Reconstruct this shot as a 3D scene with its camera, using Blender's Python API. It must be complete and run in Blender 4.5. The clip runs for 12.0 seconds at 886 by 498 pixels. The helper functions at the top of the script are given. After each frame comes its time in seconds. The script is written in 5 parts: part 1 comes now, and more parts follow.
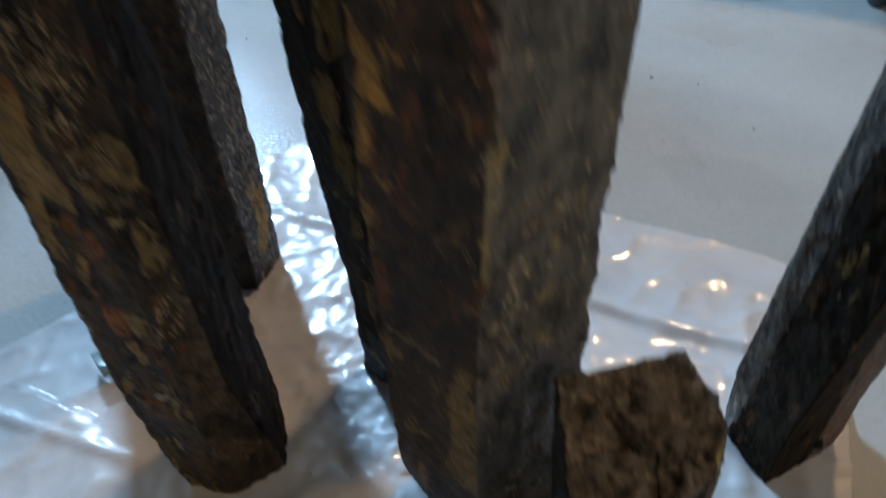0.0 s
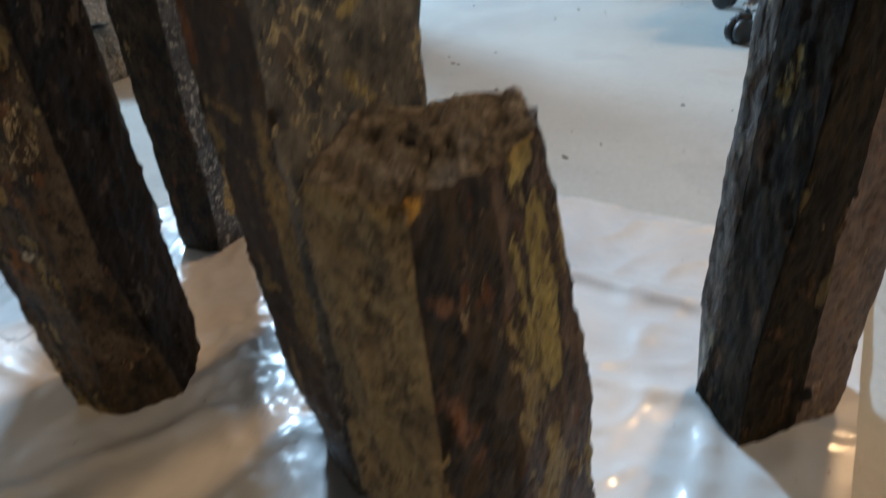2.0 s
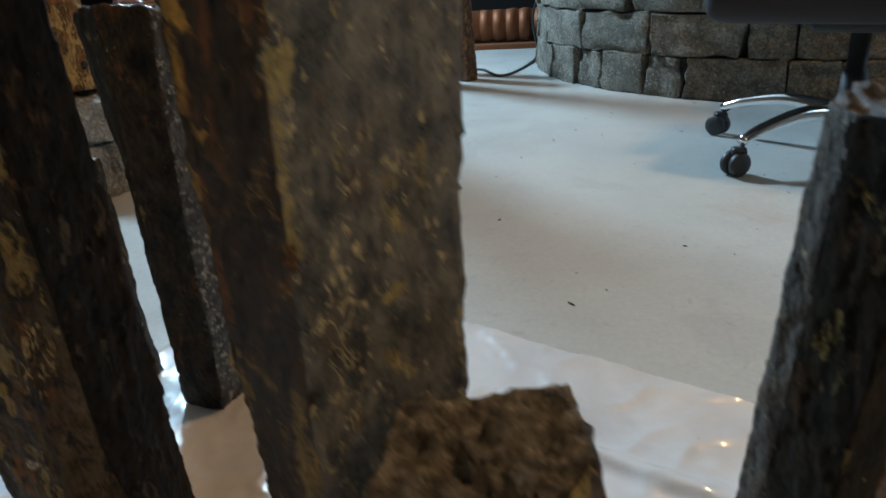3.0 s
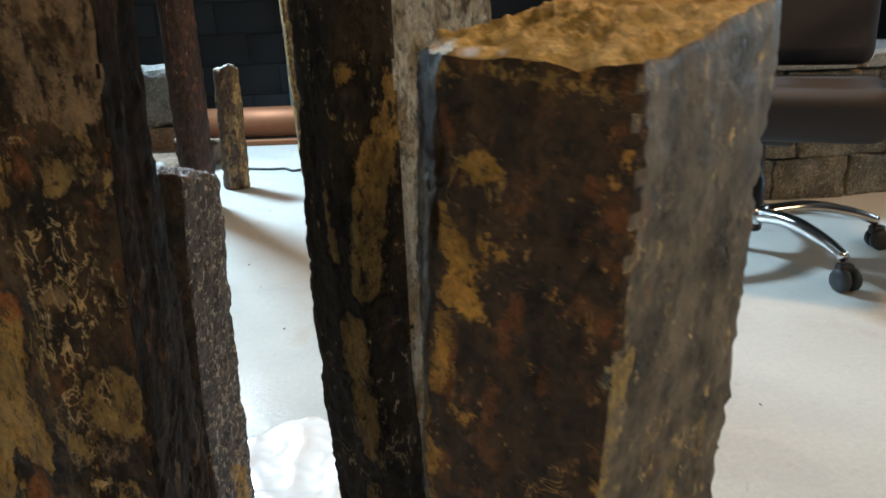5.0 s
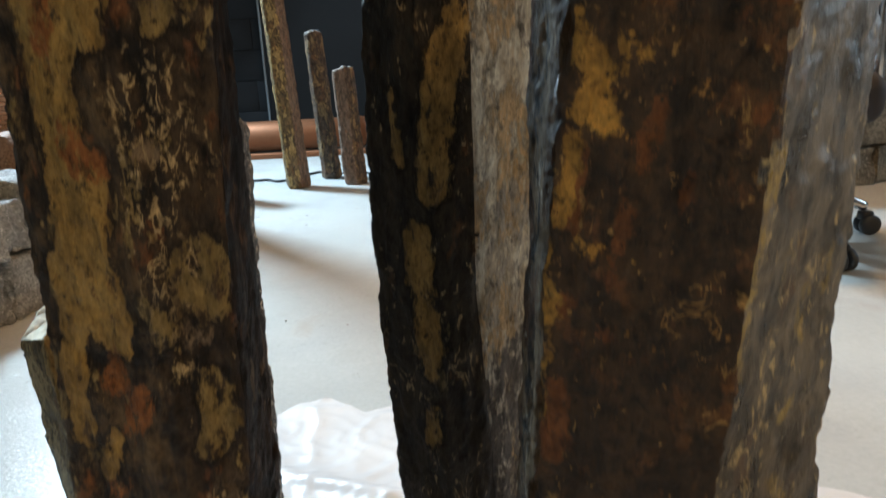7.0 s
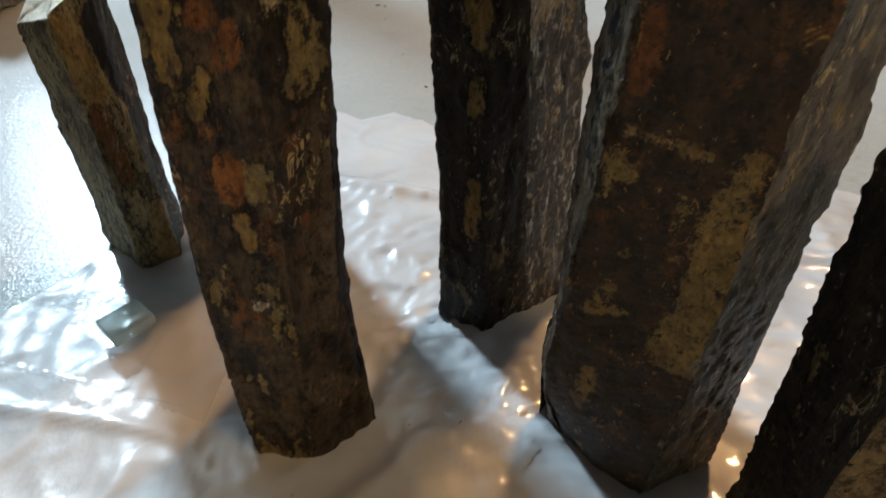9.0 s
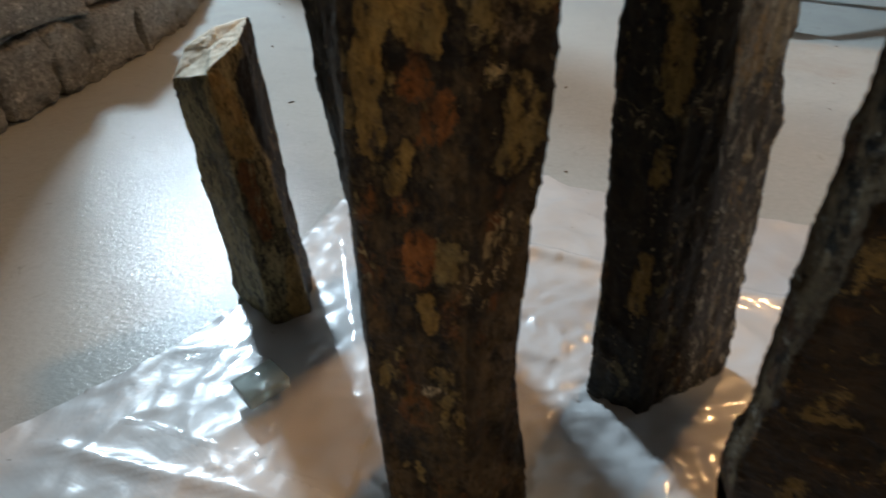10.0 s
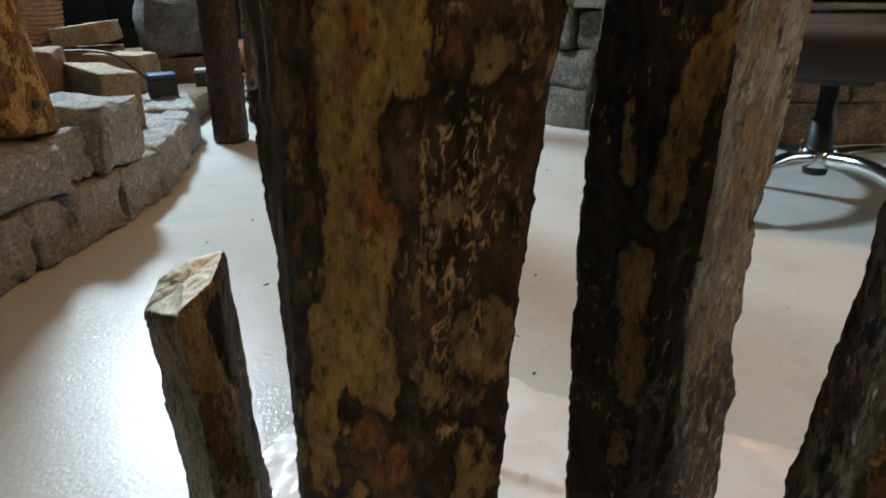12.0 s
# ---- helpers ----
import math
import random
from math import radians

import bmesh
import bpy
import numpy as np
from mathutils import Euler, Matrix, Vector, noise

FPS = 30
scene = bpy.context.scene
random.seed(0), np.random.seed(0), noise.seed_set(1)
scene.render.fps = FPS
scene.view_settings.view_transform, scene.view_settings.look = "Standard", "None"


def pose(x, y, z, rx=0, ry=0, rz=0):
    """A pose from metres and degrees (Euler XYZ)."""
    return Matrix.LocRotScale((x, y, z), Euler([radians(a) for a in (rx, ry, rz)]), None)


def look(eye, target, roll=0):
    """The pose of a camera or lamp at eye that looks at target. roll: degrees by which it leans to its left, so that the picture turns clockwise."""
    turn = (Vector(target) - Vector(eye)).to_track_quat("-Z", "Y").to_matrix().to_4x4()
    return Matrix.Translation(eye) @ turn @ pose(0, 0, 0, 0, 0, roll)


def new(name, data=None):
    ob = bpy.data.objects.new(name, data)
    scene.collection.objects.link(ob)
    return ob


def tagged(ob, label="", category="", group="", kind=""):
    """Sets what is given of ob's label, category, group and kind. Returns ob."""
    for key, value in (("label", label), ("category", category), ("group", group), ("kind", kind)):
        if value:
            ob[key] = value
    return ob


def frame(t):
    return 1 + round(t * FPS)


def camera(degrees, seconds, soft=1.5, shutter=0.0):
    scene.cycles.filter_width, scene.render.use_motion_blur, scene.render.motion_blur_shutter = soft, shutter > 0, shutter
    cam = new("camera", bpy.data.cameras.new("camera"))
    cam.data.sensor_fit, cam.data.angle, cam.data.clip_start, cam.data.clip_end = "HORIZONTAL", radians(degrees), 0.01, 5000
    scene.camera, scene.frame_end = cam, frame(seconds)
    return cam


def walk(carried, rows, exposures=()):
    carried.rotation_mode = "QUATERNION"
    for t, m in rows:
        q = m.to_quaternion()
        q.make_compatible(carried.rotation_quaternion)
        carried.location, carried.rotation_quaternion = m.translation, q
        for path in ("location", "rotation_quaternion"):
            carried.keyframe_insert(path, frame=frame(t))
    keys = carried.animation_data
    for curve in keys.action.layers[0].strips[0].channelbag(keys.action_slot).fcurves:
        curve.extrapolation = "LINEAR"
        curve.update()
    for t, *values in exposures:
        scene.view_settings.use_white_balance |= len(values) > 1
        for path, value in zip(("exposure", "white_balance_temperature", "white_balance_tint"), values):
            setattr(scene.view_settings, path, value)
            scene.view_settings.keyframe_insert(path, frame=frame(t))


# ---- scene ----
cam = camera(64.1, 12.0, shutter=0.5)
PATH = [
    (0, (0.029, -0.037, 0.637), (-0.076, 1.479, -0.664), -4.2),
    (0.5, (0.103, -0.052, 0.453), (-0.091, 1.477, -0.821), -9.1),
    (1, (0.133, -0.1, 0.375), (-0.157, 1.472, -0.826), -9.5),
    (1.5, (0.142, -0.135, 0.364), (-0.212, 1.503, -0.727), -7.4),
    (2, (0.173, -0.085, 0.412), (-0.195, 1.631, -0.548), -5.3),
    (2.5, (0.185, -0.065, 0.447), (-0.16, 1.727, -0.371), -2.8),
    (3, (0.144, -0.039, 0.499), (-0.193, 1.78, -0.261), -3.5),
    (3.5, (0.084, -0.03, 0.544), (-0.281, 1.785, -0.212), -1.9),
    (3.7, (0.076, -0.03, 0.553), (-0.27, 1.8, -0.177), -4.4),
    (5.3, (-0.051, 0.003, 0.584), (0.016, 1.927, 0.041), -1.1),
    (5.5, (-0.062, 0.008, 0.578), (0.002, 1.94, 0.064), -0.8),
    (6, (-0.081, 0.013, 0.563), (-0.028, 1.961, 0.114), -2.1),
    (6.5, (-0.089, 0.006, 0.539), (-0.028, 1.953, 0.083), -2.8),
    (7, (-0.092, -0.013, 0.507), (0.017, 1.916, -0.011), -2.8),
    (7.5, (-0.107, -0.032, 0.471), (0.032, 1.863, -0.151), -3.8),
    (7.7, (-0.113, -0.042, 0.465), (0.035, 1.838, -0.203), -4.0),
    (9.3, (-0.18, -0.033, 0.47), (0.019, 1.552, -0.733), -0.6),
    (9.5, (-0.192, -0.023, 0.478), (-0.039, 1.626, -0.644), -1.3),
    (10, (-0.227, 0.015, 0.466), (-0.236, 1.708, -0.599), -2.8),
    (10.5, (-0.238, 0.032, 0.482), (-0.355, 1.761, -0.517), -3.3),
    (11, (-0.23, 0.04, 0.5), (-0.346, 1.82, -0.404), -2.7),
    (11.5, (-0.219, 0.045, 0.53), (-0.237, 1.868, -0.292), -1.8),
    (12, (-0.213, 0.049, 0.558), (-0.144, 1.908, -0.175), -0.6),
]
EXPOSURE = [(0, -0.18, 4800, -1), (1.5, 0.30, 5100, 0), (2.5, 0.25, 5350, -1), (3.0, -0.06, 5400, -3), (3.7, -0.2, 5400, -3), (5.3, 0.75, 5800, -1), (7.5, 0.66, 5750, 0), (9.5, 0.02, 5950, 2), (10.5, -0.36, 6200, 4), (11.5, -0.27, 6300, 4), (12.0, -0.03, 6300, 4)]
walk(cam, [(t, look(eye, target, roll)) for t, eye, target, roll in PATH], EXPOSURE)

# ---- world, lamps ----
world = bpy.data.worlds.new("world")
scene.world = world
world.use_nodes = True
world.node_tree.nodes["Background"].inputs[0].default_value = (0.75, 0.85, 1.0, 1)
world.node_tree.nodes["Background"].inputs[1].default_value = 0.012


def area(name, place, target, size, power, colour, size_y=None):
    data = bpy.data.lights.new(name, "AREA")
    data.energy, data.color, data.size = power, colour, size
    if size_y:
        data.shape, data.size_y = "RECTANGLE", size_y
    ob = new(name, data)
    ob.matrix_world = look(place, target)
    return ob


area("ceiling_lamp_light", (-1.75, 3.85, 2.2), (0.3, 0.2, 0), 0.34, 182, (0.74, 0.87, 1.0))
area("warm_lamp_light", (1.0, 1.8, 2.5), (0.2, 0.5, 0), 0.25, 27, (1.0, 0.52, 0.22))
# unseen warm fill from the front right, added to lift the column faces
area("warm_lamp_light", (1.8, -1.8, 2.5), (0.0, 0.4, 0.35), 0.7, 24, (1.0, 0.61, 0.30))
# added cool fill from the right, no opening there; gives column sides some sheen
area("window_light", (3.85, 1.75, 1.35), (0.1, 0.4, 0.3), 1.2, 12, (0.74, 0.87, 1.0), 1.0)


# ---- materials ----
def nodes_of(name):
    m = bpy.data.materials.new(name)
    m.use_nodes = True
    return m, m.node_tree.nodes, m.node_tree.links, m.node_tree.nodes["Principled BSDF"]


class Mat:
    """A small builder of node materials on object coordinates."""

    def __init__(self, name, stretch=(1, 1, 1), vary=True):
        self.m, self.n, self.l, self.p = nodes_of(name)
        tc = self.n.new("ShaderNodeTexCoord")
        mp = self.n.new("ShaderNodeMapping")
        mp.inputs["Scale"].default_value = stretch
        self.l.new(tc.outputs["Object"], mp.inputs["Vector"])
        if vary:
            info = self.n.new("ShaderNodeObjectInfo")
            mul = self.n.new("ShaderNodeVectorMath")
            mul.operation = "SCALE"
            mul.inputs[0].default_value = (17.3, 9.1, 23.7)
            self.l.new(info.outputs["Random"], mul.inputs["Scale"])
            self.l.new(mul.outputs[0], mp.inputs["Location"])
        self.v = mp.outputs[0]

    def noise(self, scale, detail=6.0, rough=0.6, warp=0.0):
        t = self.n.new("ShaderNodeTexNoise")
        t.inputs["Scale"].default_value, t.inputs["Detail"].default_value = scale, detail
        t.inputs["Roughness"].default_value, t.inputs["Distortion"].default_value = rough, warp
        self.l.new(self.v, t.inputs["Vector"])
        return t.outputs["Fac"]

    def streaks(self, scale, along=0.16):
        """Noise drawn out along the upright axis."""
        tc, mp = self.n.new("ShaderNodeTexCoord"), self.n.new("ShaderNodeMapping")
        mp.inputs["Scale"].default_value = (1, 1, along)
        self.l.new(tc.outputs["Object"], mp.inputs["Vector"])
        t = self.n.new("ShaderNodeTexNoise")
        t.inputs["Scale"].default_value, t.inputs["Detail"].default_value, t.inputs["Roughness"].default_value, t.inputs["Distortion"].default_value = scale, 6, 0.65, 0.5
        self.l.new(mp.outputs[0], t.inputs["Vector"])
        return t.outputs["Fac"]

    def ramp(self, fac, *stops):
        r = self.n.new("ShaderNodeValToRGB")
        while len(r.color_ramp.elements) < len(stops):
            r.color_ramp.elements.new(0.5)
        for e, (at, c) in zip(r.color_ramp.elements, stops):
            e.position = at
            e.color = (c, c, c, 1) if isinstance(c, (int, float)) else (*c, 1)
        self.l.new(fac, r.inputs[0])
        return r.outputs[0]

    def mix(self, fac, a, b, mode="MIX"):
        x = self.n.new("ShaderNodeMix")
        x.data_type, x.blend_type = "RGBA", mode
        for sock, val in ((x.inputs[0], fac), (x.inputs[6], a), (x.inputs[7], b)):
            if isinstance(val, (int, float)):
                sock.default_value = val
            elif isinstance(val, tuple):
                sock.default_value = (*val, 1)
            else:
                self.l.new(val, sock)
        return x.outputs[2]

    def bump(self, fac, strength, distance, below=None):
        b = self.n.new("ShaderNodeBump")
        b.inputs["Strength"].default_value, b.inputs["Distance"].default_value = strength, distance
        self.l.new(fac, b.inputs["Height"])
        if below is not None:
            self.l.new(below, b.inputs["Normal"])
        return b.outputs[0]

    def done(self, colour=None, rough=0.5, normal=None, metal=0.0, coat=0.0, spec=0.5):
        for key, val in (("Base Color", colour), ("Roughness", rough), ("Normal", normal)):
            if val is None:
                continue
            if isinstance(val, (int, float)):
                self.p.inputs[key].default_value = val
            elif isinstance(val, tuple):
                self.p.inputs[key].default_value = (*val, 1)
            else:
                self.l.new(val, self.p.inputs[key])
        self.p.inputs["Metallic"].default_value = metal
        self.p.inputs["Coat Weight"].default_value = coat
        self.p.inputs["Coat Roughness"].default_value = 0.06
        self.p.inputs["Specular IOR Level"].default_value = spec
        return self.m


def stroke_distance(at, around, chains):
    """Distance of places on a column's skin (rows of length round, height) to the nearest of some strokes, each a row of (length round, height, radius)."""
    best = np.full(len(at), 9.0)
    for chain in chains:
        chain = chain if len(chain) > 1 else chain * 2
        for p, q in zip(chain, chain[1:]):
            for shift in (-around, 0.0, around):
                p2, way = np.array(p[:2]) + (shift, 0), np.array(q[:2]) - np.array(p[:2]) + (0, 0.0005)
                f = np.clip((at - p2) @ way / (way @ way), 0, 1)
                d = np.hypot(*(at - p2 - f[:, None] * way).T) - (p[2] * (1 - f) + q[2] * f)
                best = np.minimum(best, d)
    return best


# ---- plans of the columns: corner outlines at four heights ----
LEVELS = (0.0, 0.22, 0.5, 1.0)
HEIGHTS = {"tall": 0.750, "flat": 0.578, "short": 0.313, "lean": 0.415, "black": 0.720, "speckled": 0.468, "small": 0.285}
PLANS = {}
PLANS["tall"] = [
    [(-0.272, 0.342), (-0.224, 0.330), (-0.171, 0.364), (-0.193, 0.438), (-0.252, 0.463), (-0.283, 0.412)],
    [(-0.274, 0.327), (-0.219, 0.321), (-0.188, 0.338), (-0.186, 0.420), (-0.248, 0.448), (-0.288, 0.401)],
    [(-0.271, 0.327), (-0.212, 0.308), (-0.176, 0.314), (-0.179, 0.396), (-0.241, 0.431), (-0.284, 0.389)],
    [(-0.260, 0.294), (-0.200, 0.272), (-0.143, 0.272), (-0.169, 0.356), (-0.227, 0.403), (-0.289, 0.367)],
]
PLANS["flat"] = [
    [(-0.049, 0.374), (-0.055, 0.330), (0.017, 0.263), (0.083, 0.285), (0.094, 0.354), (0.030, 0.393)],
    [(-0.033, 0.352), (-0.047, 0.315), (0.021, 0.244), (0.088, 0.279), (0.089, 0.348), (0.026, 0.377)],
    [(-0.039, 0.325), (-0.042, 0.281), (0.024, 0.229), (0.095, 0.269), (0.075, 0.339), (0.020, 0.360)],
    [(-0.032, 0.289), (-0.025, 0.248), (0.038, 0.208), (0.107, 0.269), (0.044, 0.324), (0.006, 0.334)],
]
PLANS["short"] = [
    [(0.057, 0.167), (0.116, 0.138), (0.158, 0.182), (0.189, 0.248), (0.147, 0.276), (0.079, 0.257)],
    [(0.064, 0.171), (0.117, 0.138), (0.155, 0.172), (0.187, 0.237), (0.141, 0.266), (0.078, 0.247)],
    [(0.063, 0.163), (0.117, 0.134), (0.151, 0.163), (0.183, 0.222), (0.134, 0.252), (0.075, 0.237)],
    [(0.068, 0.145), (0.116, 0.124), (0.143, 0.157), (0.161, 0.193), (0.148, 0.243), (0.069, 0.226)],
]
PLANS["lean"] = [
    [(0.276, 0.412), (0.269, 0.391), (0.295, 0.337), (0.339, 0.358), (0.377, 0.380), (0.380, 0.445), (0.310, 0.459)],
    [(0.270, 0.406), (0.280, 0.384), (0.295, 0.332), (0.339, 0.352), (0.381, 0.380), (0.376, 0.438), (0.312, 0.451)],
    [(0.274, 0.395), (0.283, 0.373), (0.303, 0.321), (0.341, 0.343), (0.386, 0.372), (0.375, 0.430), (0.314, 0.441)],
    [(0.284, 0.377), (0.290, 0.355), (0.314, 0.303), (0.344, 0.325), (0.394, 0.357), (0.376, 0.415), (0.314, 0.426)],
]
PLANS["black"] = [
    [(-0.106, 0.486), (-0.069, 0.453), (-0.024, 0.478), (0.028, 0.506), (0.008, 0.558), (-0.067, 0.554)],
    [(-0.108, 0.478), (-0.069, 0.447), (-0.032, 0.459), (0.023, 0.501), (0.004, 0.546), (-0.068, 0.542)],
    [(-0.114, 0.462), (-0.075, 0.431), (-0.045, 0.437), (0.014, 0.488), (0.000, 0.530), (-0.072, 0.527)],
    [(-0.107, 0.439), (-0.085, 0.403), (-0.045, 0.400), (0.017, 0.449), (-0.004, 0.504), (-0.080, 0.503)],
]
PLANS["speckled"] = [
    [(-0.317, 0.632), (-0.262, 0.626), (-0.246, 0.695), (-0.283, 0.741), (-0.323, 0.726), (-0.325, 0.686)],
    [(-0.315, 0.627), (-0.260, 0.627), (-0.240, 0.693), (-0.282, 0.733), (-0.321, 0.719), (-0.331, 0.679)],
    [(-0.314, 0.620), (-0.259, 0.620), (-0.241, 0.692), (-0.277, 0.726), (-0.319, 0.709), (-0.341, 0.668)],
    [(-0.304, 0.612), (-0.245, 0.609), (-0.231, 0.684), (-0.267, 0.715), (-0.315, 0.692), (-0.354, 0.647)],
]
PLANS["small"] = [
    [(-0.471, 0.677), (-0.414, 0.606), (-0.374, 0.625), (-0.383, 0.708), (-0.419, 0.714), (-0.460, 0.698)],
    [(-0.470, 0.680), (-0.415, 0.608), (-0.383, 0.637), (-0.390, 0.706), (-0.424, 0.707), (-0.463, 0.699)],
    [(-0.476, 0.676), (-0.418, 0.610), (-0.392, 0.645), (-0.395, 0.706), (-0.429, 0.704), (-0.466, 0.700)],
    [(-0.480, 0.669), (-0.425, 0.612), (-0.401, 0.653), (-0.402, 0.710), (-0.439, 0.705), (-0.472, 0.699)],
]


def outline(tag, z):
    """The corners of a column at a height."""
    t = max(0.0, min(1.0, z / HEIGHTS[tag]))
    i = next(k for k in (2, 1, 0) if t >= LEVELS[k])
    f = (t - LEVELS[i]) / (LEVELS[i + 1] - LEVELS[i])
    return [Vector(a).lerp(Vector(b), f) for a, b in zip(PLANS[tag][i], PLANS[tag][i + 1])]


def side_starts(tag):
    """Running length round the column at each corner, at mid height."""
    ring, at = [Vector(p) for p in PLANS[tag][2]], [0.0]
    for a, b in zip(ring, ring[1:] + ring[:1]):
        at.append(at[-1] + (b - a).length)
    return at


def skin_place(tag, x, y, z):
    """The place on the column's unrolled skin, length round and height, nearest to a point."""
    ring, at, best = outline(tag, z), side_starts(tag), None
    for k, (a, b) in enumerate(zip(ring, ring[1:] + ring[:1])):
        d = b - a
        f = max(0.0, min(1.0, (Vector((x, y)) - a).dot(d) / d.length_squared))
        e = (a + d * f - Vector((x, y))).length
        if best is None or e < best[0]:
            best = (e, at[k] + (at[k + 1] - at[k]) * f)
    return (best[1], z)


def rind(name, dark, dark2, patch, patch_at, rust, rust_at, fleck, fleck_at, rough=0.46, stains=(), relief=1.0, spec=0.25, stripe=0.4, kind=""):
    """Weathered rind of a basalt column: dark skin, mineral patches, rust, pale curled flecks, drawn out along the
    column.
    stains: (colour, wear, rim, strokes) for the stains and tones that have a place of their own."""
    patch_at, rust_at = patch_at - 0.045, rust_at - 0.045
    k = Mat(name, (1, 1, 0.85 if stripe < 0.2 else 0.5))
    fine, grit = k.noise(260, 5, 0.75), k.noise(620, 3, 0.7)
    mid = k.noise(70, 9, 0.72)
    big = k.noise(32, 10, 0.66)
    up = lambda c, f: tuple(min(0.9, v * f) for v in c)
    c = k.mix(k.ramp(mid, (0.40, 0.0), (0.58, 1.0)), up(dark, 1.0), up(dark2, 1.75))
    c = k.mix(k.ramp(k.noise(48, 9, 0.7), (rust_at, 0.0), (rust_at + 0.07, 0.9)), c, up(rust, 1.4))
    tone = k.mix(k.ramp(k.noise(110, 7, 0.75), (0.36, 0.0), (0.62, 1.0)), up(patch, 0.8), up(patch, 1.7))
    c = k.mix(k.ramp(big, (patch_at, 0.0), (patch_at + 0.03, 0.95)), c, tone)
    c = k.mix(1.0, c, k.ramp(big, (patch_at - 0.03, 1.0), (patch_at - 0.004, 0.4), (patch_at + 0.025, 1.0)), "MULTIPLY")
    # curled flecks of mineral, in clusters
    curl = k.ramp(k.noise(62, 3, 0.6, 0.9), (0.462, 0.0), (0.485, 1.0), (0.505, 1.0), (0.53, 0.0))
    dots = k.ramp(k.noise(150, 5, 0.7), (fleck_at - 0.03, 0.0), (fleck_at + 0.01, 1.0))
    where = k.ramp(k.noise(24, 6, 0.7), (fleck_at - 0.10, 0.0), (fleck_at - 0.04, 1.0))
    broken = k.ramp(k.noise(120, 4, 0.7), (0.45, 0.0), (0.53, 1.0))
    tint = k.mix(fine, up(fleck, 0.6), up(fleck, 1.75))
    c = k.mix(k.mix(1.0, k.mix(1.0, curl, where, "MULTIPLY"), broken, "MULTIPLY"), c, tint)
    c = k.mix(dots, c, tint)
    if stains:
        ragged = k.mix(0.5, k.noise(46, 7, 0.72), k.noise(150, 6, 0.78))
        for nth, (colour, wear, rim, _) in enumerate(stains):
            field = k.n.new("ShaderNodeAttribute")
            field.attribute_name = f"stain_{kind}_{nth}"
            add = k.n.new("ShaderNodeMath")
            add.operation = "MULTIPLY_ADD"
            add.inputs[1].default_value, add.inputs[2].default_value = 0.044, -0.022
            k.l.new(ragged, add.inputs[0])
            total = k.n.new("ShaderNodeMath")
            k.l.new(field.outputs["Fac"], total.inputs[0])
            k.l.new(add.outputs[0], total.inputs[1])
            d = total.outputs[0]
            lift = k.n.new("ShaderNodeMapRange")
            lift.inputs["From Min"].default_value, lift.inputs["From Max"].default_value = -0.01, 0.01
            k.l.new(d, lift.inputs["Value"])
            f = lift.outputs[0]
            if rim == "curl":
                c = k.mix(k.mix(1.0, k.ramp(f, (0.35, 1.0), (0.65, 0.0)), k.mix(1.0, k.ramp(k.noise(115, 3, 0.6, 0.8), (0.455, 0.0), (0.48, 1.0), (0.51, 1.0), (0.535, 0.0)), k.ramp(k.noise(140, 4, 0.7), (0.44, 0.0), (0.52, 1.0)), "MULTIPLY"), "MULTIPLY"), c, k.mix(fine, up(colour, 0.6), up(colour, 1.5)))
                continue
            if rim:
                c = k.mix(1.0, c, k.ramp(f, (0.45, 1.0), (0.53, 0.3), (0.62, 0.4), (0.75, 1.0)), "MULTIPLY")
            worn = k.ramp(k.noise(120, 6, 0.75), (wear, 0.0), (wear + 0.07, 1.0))
            tone2 = k.mix(k.ramp(k.noise(75, 8, 0.78), (0.38, 0.0), (0.60, 1.0)), up(colour, 0.55), up(colour, 1.3))
            c = k.mix(k.mix(1.0, k.ramp(f, (0.43, 1.0), (0.53, 0.0)), worn, "MULTIPLY"), c, tone2)
    pits = k.ramp(k.noise(170, 6, 0.75), (0.36, 0.12), (0.46, 1.0))
    c = k.mix(0.8, c, pits, "MULTIPLY")
    grain = k.streaks(85)
    c = k.mix(stripe, c, k.ramp(grain, (0.36, 0.25), (0.46, 0.9), (0.62, 1.3)), "MULTIPLY")
    c = k.mix(0.6, c, k.ramp(fine, (0.3, 0.35), (0.7, 1.6)), "MULTIPLY")
    b = k.bump(grain, 0.8 * stripe * relief, 0.005, k.bump(mid, 0.8 * relief, 0.005))
    b = k.bump(fine, 0.7 * relief, 0.003, b)
    b = k.bump(grit, 0.4 * relief, 0.0012, b)
    return k.done(c, k.ramp(mid, (0.32, rough - 0.08), (0.68, rough + 0.2)), b, spec=spec)


